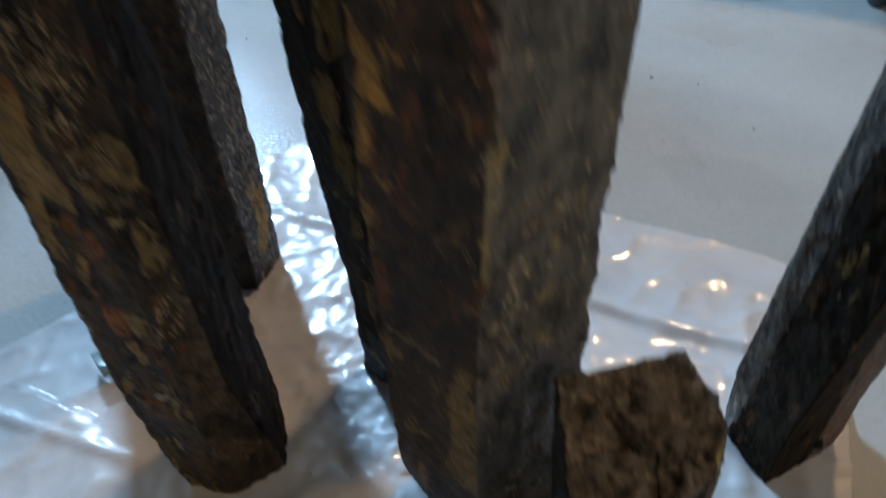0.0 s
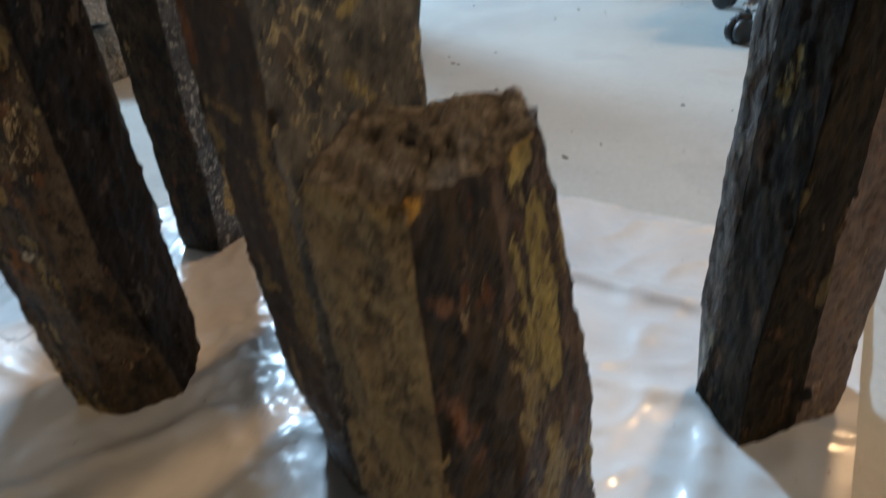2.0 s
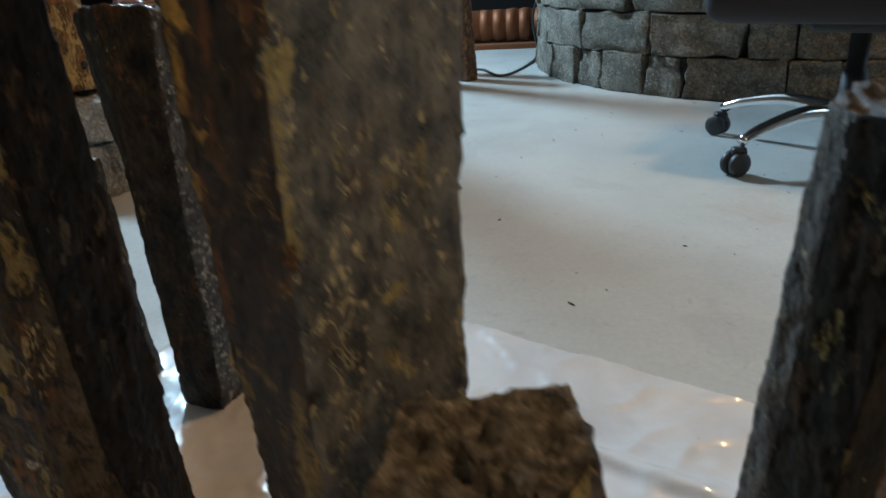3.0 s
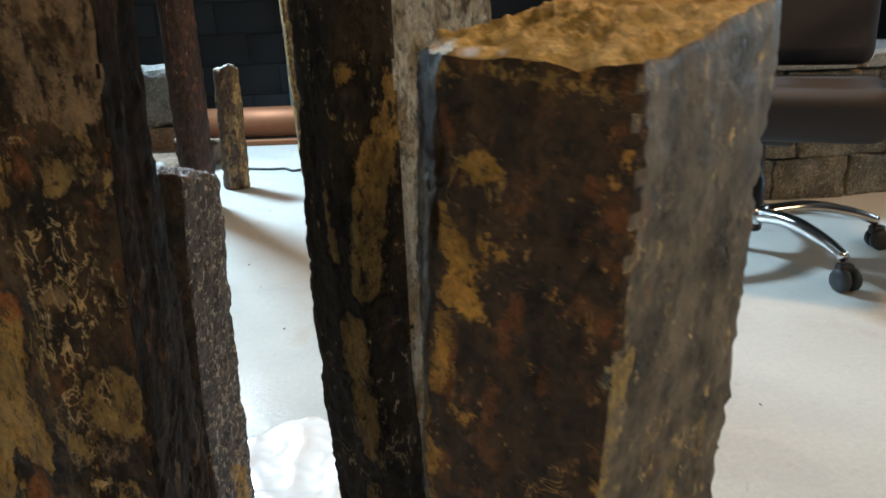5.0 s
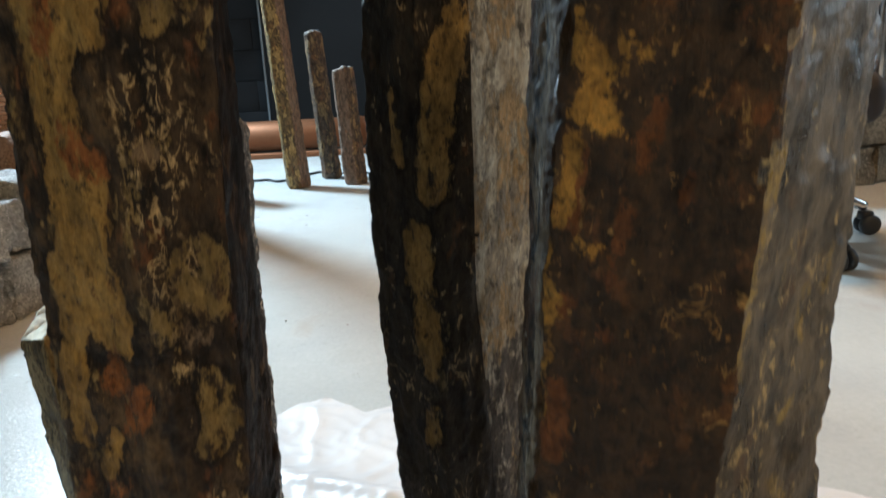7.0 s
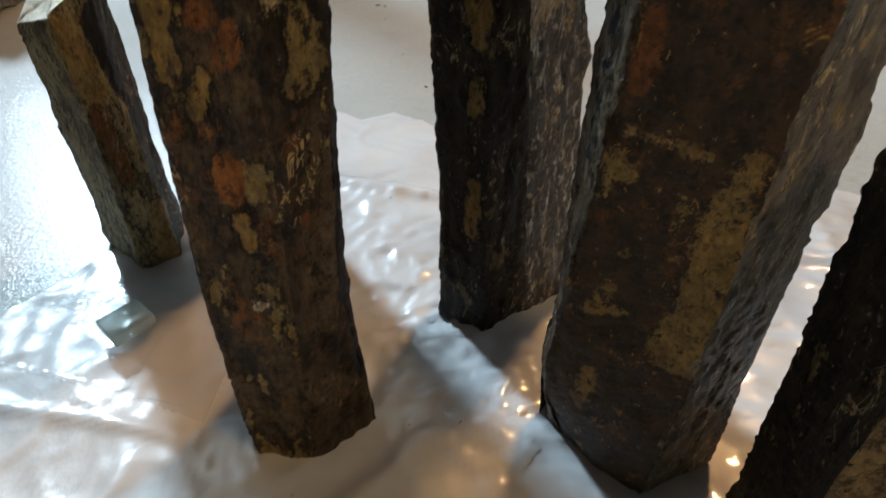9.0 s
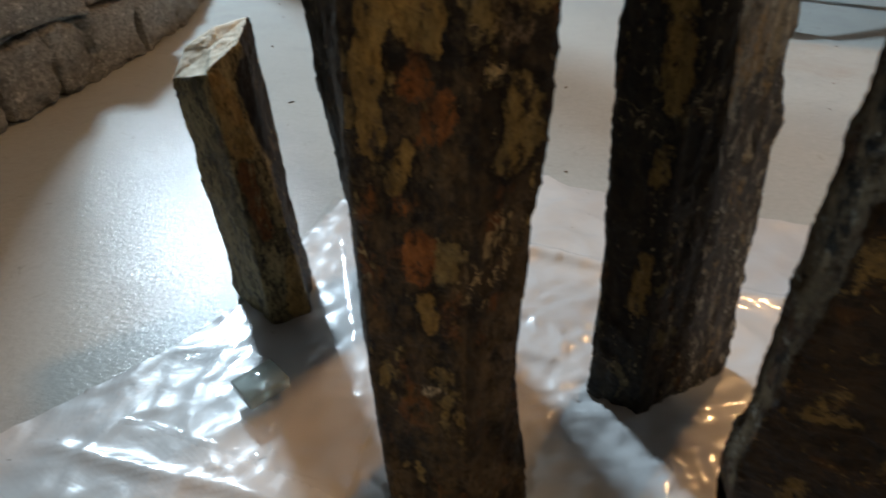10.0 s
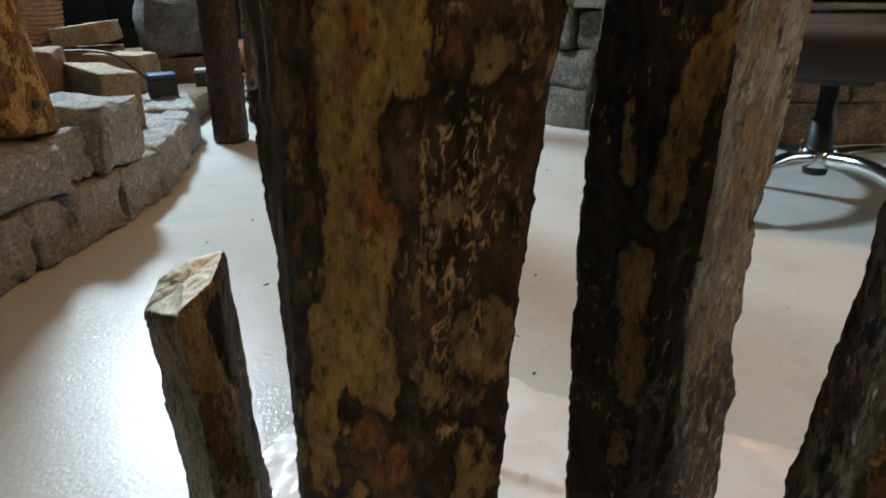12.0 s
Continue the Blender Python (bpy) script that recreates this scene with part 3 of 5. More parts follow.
m_block = stone("tumbled_stone", (0.29, 0.285, 0.265), (0.46, 0.455, 0.42), (0.78, 0.77, 0.73))
m_block2 = stone("mossy_stone", (0.12, 0.11, 0.085), (0.32, 0.30, 0.24), (0.52, 0.49, 0.41))
m_sand = stone("sandstone", (0.30, 0.22, 0.135), (0.46, 0.36, 0.24), (0.55, 0.46, 0.34))
m_sand_red = stone("red_sandstone", (0.26, 0.16, 0.10), (0.38, 0.25, 0.17), (0.45, 0.34, 0.25))
m_boulder = stone("granite_boulder", (0.09, 0.095, 0.09), (0.20, 0.20, 0.18), (0.40, 0.40, 0.37))
m_pebble = stone("pebble_stone", (0.26, 0.2, 0.15), (0.42, 0.36, 0.29), (0.5, 0.45, 0.38), 0.6)
m_soil = stone("soil", (0.16, 0.11, 0.07), (0.27, 0.20, 0.135), (0.32, 0.25, 0.18), 0.95)


def concrete():
    k = Mat("painted_concrete", vary=False)
    big, mid, fine = k.noise(1.1, 5, 0.6), k.noise(7, 7, 0.65), k.noise(110, 5, 0.7)
    c = k.mix(k.ramp(big, (0.35, 0.0), (0.68, 1.0)), (0.46, 0.475, 0.455), (0.57, 0.585, 0.56))
    c = k.mix(k.ramp(mid, (0.55, 0.0), (0.75, 0.35)), c, (0.40, 0.385, 0.355))
    c = k.mix(k.ramp(k.noise(31, 8, 0.78, 0.6), (0.60, 0.0), (0.69, 0.6)), c, (0.30, 0.275, 0.235))
    c = k.mix(k.ramp(k.noise(3.7, 3, 0.5, 0.3), (0.60, 0.0), (0.64, 0.3)), c, (0.41, 0.42, 0.42))
    c = k.mix(k.ramp(k.noise(3.1, 4, 0.5, 0.5), (0.54, 0.0), (0.66, 0.35)), c, (0.42, 0.435, 0.44))
    c = k.mix(k.ramp(k.noise(2.3, 6, 0.7, 0.8), (0.60, 0.0), (0.72, 0.4)), c, (0.42, 0.34, 0.265))
    c = k.mix(0.25, c, k.ramp(fine, (0.3, 0.6), (0.7, 1.15)), "MULTIPLY")
    return k.done(c, k.ramp(k.noise(5, 4, 0.6), (0.3, 0.12), (0.7, 0.17)), k.bump(k.noise(130, 4, 0.72), 0.5, 0.0016, k.bump(k.noise(60, 4, 0.6), 0.16, 0.0012)), spec=0.14)


def sheeting():
    k = Mat("white_polythene", vary=False)
    n, fine = k.noise(6, 5, 0.6, 0.8), k.noise(24, 3, 0.5, 0.6)
    c = k.mix(k.ramp(n, (0.35, 0.0), (0.7, 1.0)), (0.66, 0.65, 0.64), (0.80, 0.795, 0.785))
    c = k.mix(k.ramp(k.noise(90, 3, 0.5), (0.74, 0.0), (0.78, 0.7)), c, (0.2, 0.17, 0.14))
    return k.done(c, 0.3, k.bump(fine, 0.15, 0.003, k.bump(n, 0.12, 0.02)), coat=1.0)


def clear_film():
    m, n, l, p = nodes_of("clear_polythene")
    tc, t, b = n.new("ShaderNodeTexCoord"), n.new("ShaderNodeTexNoise"), n.new("ShaderNodeBump")
    t.inputs["Scale"].default_value, t.inputs["Detail"].default_value, t.inputs["Distortion"].default_value = 120, 4, 0.8
    l.new(tc.outputs["Object"], t.inputs["Vector"])
    b.inputs["Strength"].default_value, b.inputs["Distance"].default_value = 0.15, 0.002
    l.new(t.outputs["Fac"], b.inputs["Height"])
    gl, tr, df = n.new("ShaderNodeBsdfGlossy"), n.new("ShaderNodeBsdfTransparent"), n.new("ShaderNodeBsdfDiffuse")
    m1, m2, fr = n.new("ShaderNodeMixShader"), n.new("ShaderNodeMixShader"), n.new("ShaderNodeFresnel")
    gl.inputs["Roughness"].default_value = 0.07
    tr.inputs[0].default_value = (0.97, 0.975, 0.98, 1)
    df.inputs[0].default_value = (0.8, 0.81, 0.82, 1)
    fr.inputs[0].default_value = 1.45
    l.new(b.outputs[0], gl.inputs["Normal"])
    m1.inputs[0].default_value = 0.12
    l.new(tr.outputs[0], m1.inputs[1])
    l.new(df.outputs[0], m1.inputs[2])
    l.new(fr.outputs[0], m2.inputs[0])
    l.new(m1.outputs[0], m2.inputs[1])
    l.new(gl.outputs[0], m2.inputs[2])
    l.new(m2.outputs[0], n["Material Output"].inputs[0])
    return m


def plain(name, colour, rough=0.5, metal=0.0, grain=0.25, scale=40, coat=0.0):
    k = Mat(name)
    n = k.noise(scale, 5, 0.65)
    c = k.mix(grain, colour, k.ramp(n, (0.3, 0.4), (0.7, 1.3)), "MULTIPLY")
    c2 = k.mix(1.0 - grain, c, colour)
    return k.done(c2, rough, k.bump(n, 0.15, 0.001), metal, coat)


m_concrete, m_sheet, m_film = concrete(), sheeting(), clear_film()
m_chrome = plain("chrome", (0.82, 0.83, 0.85), 0.12, 1.0, 0.1)
m_black = plain("black_plastic", (0.02, 0.02, 0.022), 0.45)
m_rubber = plain("dark_rubber", (0.028, 0.032, 0.036), 0.5)
m_fabric = plain("charcoal_fabric", (0.035, 0.036, 0.045), 0.85, 0.0, 0.5, 160)
m_leather = plain("black_vinyl", (0.022, 0.020, 0.024), 0.75, 0.0, 0.4, 90)
m_copper = plain("copper_brown", (0.24, 0.10, 0.045), 0.6, 0.6, 0.4, 14)
m_blue = plain("blue_label", (0.018, 0.055, 0.13), 0.4)
m_white = plain("white_cap", (0.30, 0.29, 0.27), 0.5)
m_wicker = plain("wicker", (0.36, 0.21, 0.13), 0.65, 0.0, 0.5, 120)
m_wall = plain("plaster_wall", (0.25, 0.22, 0.19), 0.9, 0.0, 0.3, 5)
m_blackboard = plain("black_board", (0.006, 0.006, 0.007), 0.8, 0.0, 0.4, 12)
m_strip = plain("dull_aluminium", (0.30, 0.33, 0.36), 0.4, 0.8, 0.2)
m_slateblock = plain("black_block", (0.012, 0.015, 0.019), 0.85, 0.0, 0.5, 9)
m_ceiling = plain("ceiling_paint", (0.24, 0.22, 0.20), 0.9, 0.0, 0.2, 6)
m_bark = rind("drilled_log", (0.06, 0.032, 0.013), (0.14, 0.08, 0.03), (0.30, 0.20, 0.075), 0.56, (0.22, 0.08, 0.025), 0.56, (0.42, 0.32, 0.17), 0.66)
m_post_dark = rind("post_dark", (0.018, 0.011, 0.009), (0.036, 0.021, 0.016), (0.13, 0.09, 0.05), 0.68, (0.09, 0.04, 0.025), 0.6, (0.28, 0.22, 0.14), 0.7)
m_mauve = rind("post_mauve", *KINDS["red"])
m_post = rind("post_brown", (0.034, 0.023, 0.016), (0.062, 0.044, 0.032), (0.16, 0.11, 0.055), 0.57, (0.12, 0.065, 0.036), 0.58, (0.26, 0.2, 0.13), 0.82)
m_post_tan = rind("post_tan", (0.06, 0.040, 0.020), (0.11, 0.076, 0.036), (0.26, 0.18, 0.07), 0.55, (0.14, 0.07, 0.03), 0.60, (0.3, 0.22, 0.12), 0.82)
m_glass, _n, _l, _p = nodes_of("pale_glass")
_p.inputs["Base Color"].default_value = (0.80, 0.88, 0.83, 1)
_p.inputs["Roughness"].default_value = 0.05
_p.inputs["Transmission Weight"].default_value = 0.6


# ---- mesh helpers ----
def mesh_of(bm, name, mats, smooth=True):
    me = bpy.data.meshes.new(name)
    bmesh.ops.recalc_face_normals(bm, faces=bm.faces)
    bm.to_mesh(me)
    bm.free()
    for m in mats if isinstance(mats, (list, tuple)) else [mats]:
        me.materials.append(m)
    if smooth:
        me.shade_smooth()
    return me


def part(name, bm, material, parent=None, label="", smooth=True):
    ob = new(name, mesh_of(bm, name, material, smooth))
    if parent is not None:
        ob.parent = parent
    return tagged(ob, label) if label else ob


def thing(name, label, category, group="", kind="", at=None):
    ob = new(name)
    if at:
        ob.matrix_world = at
    return tagged(ob, label, category, group, kind)


def box(w, d, h, centre=(0, 0, 0), bevel=0.0, seg=2, turn=None):
    bm = bmesh.new()
    bmesh.ops.create_cube(bm, size=1)
    bmesh.ops.scale(bm, vec=(w, d, h), verts=bm.verts)
    if bevel:
        bmesh.ops.bevel(bm, geom=bm.edges[:], offset=bevel, segments=seg, affect="EDGES", profile=0.6)
    if turn:
        bmesh.ops.transform(bm, matrix=turn, verts=bm.verts)
    bmesh.ops.translate(bm, vec=centre, verts=bm.verts)
    return bm


def lathe(profile, seg=24):
    """A turned shape from (radius, z) pairs."""
    bm = bmesh.new()
    rings = []
    for r, z in profile:
        rings.append([bm.verts.new((r * math.cos(a), r * math.sin(a), z)) for a in np.linspace(0, 2 * math.pi, seg, endpoint=False)])
    for a, b in zip(rings, rings[1:]):
        for i in range(seg):
            bm.faces.new((a[i], a[(i + 1) % seg], b[(i + 1) % seg], b[i]))
    bm.faces.new(rings[0][::-1])
    bm.faces.new(rings[-1])
    return bm


def tube(points, radii, seg=12):
    """A tube along points, with a radius for each."""
    bm = bmesh.new()
    pts = [Vector(p) for p in points]
    radii = radii if isinstance(radii, (list, tuple)) else [radii] * len(pts)
    rings = []
    for i, p in enumerate(pts):
        d = (pts[min(i + 1, len(pts) - 1)] - pts[max(i - 1, 0)]).normalized()
        up = Vector((0, 0, 1)) if abs(d.z) < 0.9 else Vector((1, 0, 0))
        a = d.cross(up).normalized()
        b = a.cross(d)
        rings.append([bm.verts.new(p + radii[i] * (math.cos(t) * a + math.sin(t) * b)) for t in np.linspace(0, 2 * math.pi, seg, endpoint=False)])
    for a, b in zip(rings, rings[1:]):
        for i in range(seg):
            bm.faces.new((a[i], a[(i + 1) % seg], b[(i + 1) % seg], b[i]))
    bm.faces.new(rings[0][::-1])
    bm.faces.new(rings[-1])
    return bm


def curve_points(points, steps=8):
    """Points smoothed along a Catmull-Rom curve."""
    p = [Vector(q) for q in points]
    p = [2 * p[0] - p[1]] + p + [2 * p[-1] - p[-2]]
    out = []
    for i in range(1, len(p) - 2):
        for s in range(steps):
            t = s / steps
            a, b, c, d = p[i - 1 : i + 3]
            out.append(0.5 * (2 * b + (c - a) * t + (2 * a - 5 * b + 4 * c - d) * t * t + (3 * b - a - 3 * c + d) * t**3))
    return out + [p[-2]]


def fbm(v, octaves=4):
    return noise.fractal(v, 0.8, 2.1, octaves)


def rough_block(w, d, h, seed, cut=3, wobble=0.012, bevel=0.02, round_off=0.0):
    """A tumbled or split stone, resting on z = 0."""
    rnd = random.Random(seed)
    bm = bmesh.new()
    bmesh.ops.create_cube(bm, size=1)
    for v in bm.verts:
        v.co = Vector((v.co.x * w * rnd.uniform(0.9, 1.0), v.co.y * d * rnd.uniform(0.9, 1.0), (v.co.z + 0.5) * h * (1 if v.co.z < 0 else rnd.uniform(0.94, 1.02))))
    bmesh.ops.bevel(bm, geom=bm.edges[:], offset=bevel, segments=2, affect="EDGES", profile=0.6)
    bmesh.ops.subdivide_edges(bm, edges=bm.edges[:], cuts=cut, use_grid_fill=True)
    for v in bm.verts if round_off else ():
        c = Vector((v.co.x / w * 2, v.co.y / d * 2, v.co.z / h * 2 - 1))
        c = c.lerp(c.normalized() * 1.1, round_off)
        v.co = Vector((c.x * w / 2, c.y * d / 2, (c.z + 1) * h / 2))
    off = Vector((rnd.uniform(-50, 50), rnd.uniform(-50, 50), rnd.uniform(-50, 50)))
    bm.normal_update()
    for v in bm.verts:
        n = v.normal.copy()
        v.co += n * wobble * (fbm(v.co * 9 + off) * 0.7 + fbm(v.co * 38 + off, 3) * 0.6)
        if v.co.z < 0.004:
            v.co.z = 0
    return bm


# ---- floor, walls, ceiling ----
def floor_mesh():
    bm = bmesh.new()
    n = 60
    g = [[bm.verts.new((-4 + 8 * i / n, -3 + 9 * j / n, 0)) for j in range(n + 1)] for i in range(n + 1)]
    for i in range(n):
        for j in range(n):
            bm.faces.new((g[i][j], g[i + 1][j], g[i + 1][j + 1], g[i][j + 1]))
    return bm


tagged(part("floor", floor_mesh(), m_concrete), "worn pale painted concrete floor with scuffs and dust", "floor", kind="structure")
tagged(part("ceiling", box(8.2, 9.2, 0.1, (0, 1.5, 2.85)), m_ceiling), "plain off-white painted ceiling", "ceiling", kind="structure")
for nm, w, d, c in (("wall_south", 8.2, 0.1, (0, -3.05, 1.4)), ("wall_east", 0.1, 9.0, (4.05, 1.5, 1.4)), ("wall_west", 0.1, 9.0, (-4.05, 1.5, 1.4))):
    tagged(part(nm, box(w, d, 2.8, c), m_wall), "plain pale plastered wall", "wall", kind="structure")

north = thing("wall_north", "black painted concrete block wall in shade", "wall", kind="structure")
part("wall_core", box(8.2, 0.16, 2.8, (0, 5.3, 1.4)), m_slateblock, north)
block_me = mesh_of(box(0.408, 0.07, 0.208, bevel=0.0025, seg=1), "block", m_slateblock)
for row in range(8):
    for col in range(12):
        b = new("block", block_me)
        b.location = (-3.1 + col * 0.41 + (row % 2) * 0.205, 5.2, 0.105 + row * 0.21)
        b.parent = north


# plain black panel fills the dark area to the right of the edge strip
screen = thing("partition", "black partition with a thin bright metal edge before a block wall", "partition", kind="structure")
part("panel", box(1.75, 0.04, 2.8, (-0.085, 5.10, 1.4), 0.004, 1), m_blackboard, screen)
part("edge_strip", box(0.016, 0.05, 2.8, (-0.971, 5.10, 1.4), 0.003, 1), m_strip, screen, "thin bright metal edge strip")


# ---- plastic sheeting under the columns ----
def in_poly(x, y, poly):
    inside = False
    for (x0, y0), (x1, y1) in zip(poly, poly[1:] + poly[:1]):
        if (y0 > y) != (y1 > y) and x < (x1 - x0) * (y - y0) / (y1 - y0) + x0:
            inside = not inside
    return inside


def edge_dist(x, y, poly):
    best = 9.0
    for (x0, y0), (x1, y1) in zip(poly, poly[1:] + poly[:1]):
        dx, dy = x1 - x0, y1 - y0
        t = max(0.0, min(1.0, ((x - x0) * dx + (y - y0) * dy) / (dx * dx + dy * dy)))
        best = min(best, math.hypot(x - x0 - t * dx, y - y0 - t * dy))
    return best


def laid_sheet(poly, step, height, lift=0.0):
    """A loose film on the floor, cut to an outline, with wrinkles given by height(x, y)."""
    xs, ys = [p[0] for p in poly], [p[1] for p in poly]
    bm = bmesh.new()
    cols = int((max(xs) - min(xs)) / step) + 1
    rows = int((max(ys) - min(ys)) / step) + 1
    grid = {}
    for i in range(cols + 1):
        for j in range(rows + 1):
            x, y = min(xs) + i * step, min(ys) + j * step
            if in_poly(x, y, poly) or edge_dist(x, y, poly) < step * 0.6:
                grid[i, j] = bm.verts.new((x, y, 0.004 + lift + height(x, y)))
    for (i, j), v in grid.items():
        q = [grid.get(k) for k in ((i, j), (i + 1, j), (i + 1, j + 1), (i, j + 1))]
        if all(q):
            bm.faces.new(q)
    # draw the ragged rim onto the outline
    for v in [v for v in bm.verts if v.is_boundary]:
        best = None
        for (x0, y0), (x1, y1) in zip(poly, poly[1:] + poly[:1]):
            dx, dy = x1 - x0, y1 - y0
            t = max(0.0, min(1.0, ((v.co.x - x0) * dx + (v.co.y - y0) * dy) / (dx * dx + dy * dy)))
            c = (x0 + t * dx, y0 + t * dy)
            e = math.hypot(v.co.x - c[0], v.co.y - c[1])
            if best is None or e < best[0]:
                best = (e, c)
        if best[0] < step * 1.2:
            v.co.x, v.co.y = best[1]
    return bm


def fold(x, y, a, b, width, high):
    dx, dy = b[0] - a[0], b[1] - a[1]
    long = math.hypot(dx, dy)
    s = ((x - a[0]) * dx + (y - a[1]) * dy) / long
    d = abs((x - a[0]) * dy - (y - a[1]) * dx) / long
    if not 0 < s < long:
        return 0.0
    return high * math.exp(-((d / width) ** 2)) * min(1.0, 8 * s / long, 8 * (1 - s / long))


CREASES = (((-0.31, 0.815), (0.42, 0.465), 0.012, 0.007), ((-0.6, 0.46), (-0.33, 0.37), 0.006, 0.004), ((0.16, 0.42), (0.42, 0.34), 0.010, 0.005), ((-0.2, 0.5), (0.02, 0.2), 0.010, 0.004), ((0.2, 0.1), (0.36, 0.62), 0.010, 0.004), ((-0.45, 0.1), (-0.1, 0.36), 0.010, 0.004))


def crinkle(v):
    """Sharp ridges between flat facets, as in crumpled film."""
    d = noise.voronoi(v + 0.25 * noise.noise_vector(v * 0.7))[0]
    return max(0.0, 1 - 2.6 * (d[1] - d[0]))


RUCKED = ((-0.06, 0.34, 0.045, 0.11), (-0.12, 0.55, 0.08, 0.2), (0.205, 0.20, 0.035, 0.09), (0.30, 0.15, 0.05, 0.06), (-0.14, 0.43, 0.03, 0.08))


def sheet_height(x, y):
    v = Vector((x, y, 0))
    h = 0.004 * (1 - abs(noise.noise(v * 7.0))) ** 4 + 0.0045 * (1 - abs(noise.noise(v * 13.0 + Vector((3, 1, 0))))) ** 7 + 0.0025 * (1 - abs(noise.noise(v * 30.0))) ** 6
    h += 0.0012 * crinkle(Vector((5 * x + 2 * y, 11 * y - 4 * x, 0))) * max(0.0, 0.4 + noise.noise(v * 4))
    h *= 0.6 + 0.9 * max(0.0, noise.noise(v * 3.1 + Vector((8, 0, 0))))
    near = sum(math.exp(-(((x - cx) / rx) ** 2 + ((y - cy) / ry) ** 2)) for cx, cy, rx, ry in RUCKED)
    h += near * (0.003 * crinkle(Vector((30 * x + 8 * y, 40 * y - 10 * x, 4))) + 0.0022 * crinkle(Vector((75 * x, 60 * y + 20 * x, 7))))
    return max(0.0, h) + sum(fold(x, y, *c) for c in CREASES)


SHEET = [(-0.95, -0.7), (0.45, -0.7), (0.30, 0.10), (0.345, 0.25), (0.43, 0.49), (0.47, 0.61), (0.40, 0.668), (0.34, 0.70), (0.12, 0.805), (-0.05, 0.895), (-0.115, 0.965), (-0.165, 0.948), (-0.22, 1.0), (-0.265, 0.99), (-0.37, 0.885), (-0.45, 0.66), (-0.52, 0.57), (-0.60, 0.50), (-0.8, 0.33)]
tagged(part("plastic_sheet", laid_sheet(SHEET, 0.0055, sheet_height), m_sheet), "wrinkled white plastic sheet laid on concrete floor", "plastic sheet")


def film_height(x, y):
    along, across = 0.35 * x + 0.94 * y, 0.94 * x - 0.35 * y
    flat = 0.35 + 0.9 * max(0.0, noise.noise(Vector((x * 9, y * 9, 3))))
    h = 0.0019 * (1 - abs(noise.noise(Vector((across * 62, along * 14, 0))))) ** 6 + 0.0006 * (1 - abs(noise.noise(Vector((across * 140 + 5, along * 45, 2))))) ** 6
    h += 0.0004 * (1 - abs(noise.noise(Vector((across * 60, along * 120, 5))))) ** 8
    return 0.003 + h * flat + fold(x, y, (-0.525, 0.470), (-0.315, 0.379), 0.005, 0.009) + fold(x, y, (-0.345, 0.80), (-0.30, 0.55), 0.010, 0.014) + fold(x, y, (-0.385, 0.40), (-0.36, 0.50), 0.005, 0.008)


FILM = [(-0.525, 0.468), (-0.43, 0.427), (-0.315, 0.375), (-0.29, 0.50), (-0.31, 0.66), (-0.33, 0.80), (-0.375, 0.89), (-0.42, 0.72)]
film = tagged(part("clear_plastic_film", laid_sheet(FILM, 0.0035, film_height, 0.006), m_film), "crinkled clear plastic film with glossy wrinkles", "plastic film")
film.visible_shadow = False
if film.data.polygons[0].normal.z < 0:
    film.data.flip_normals()


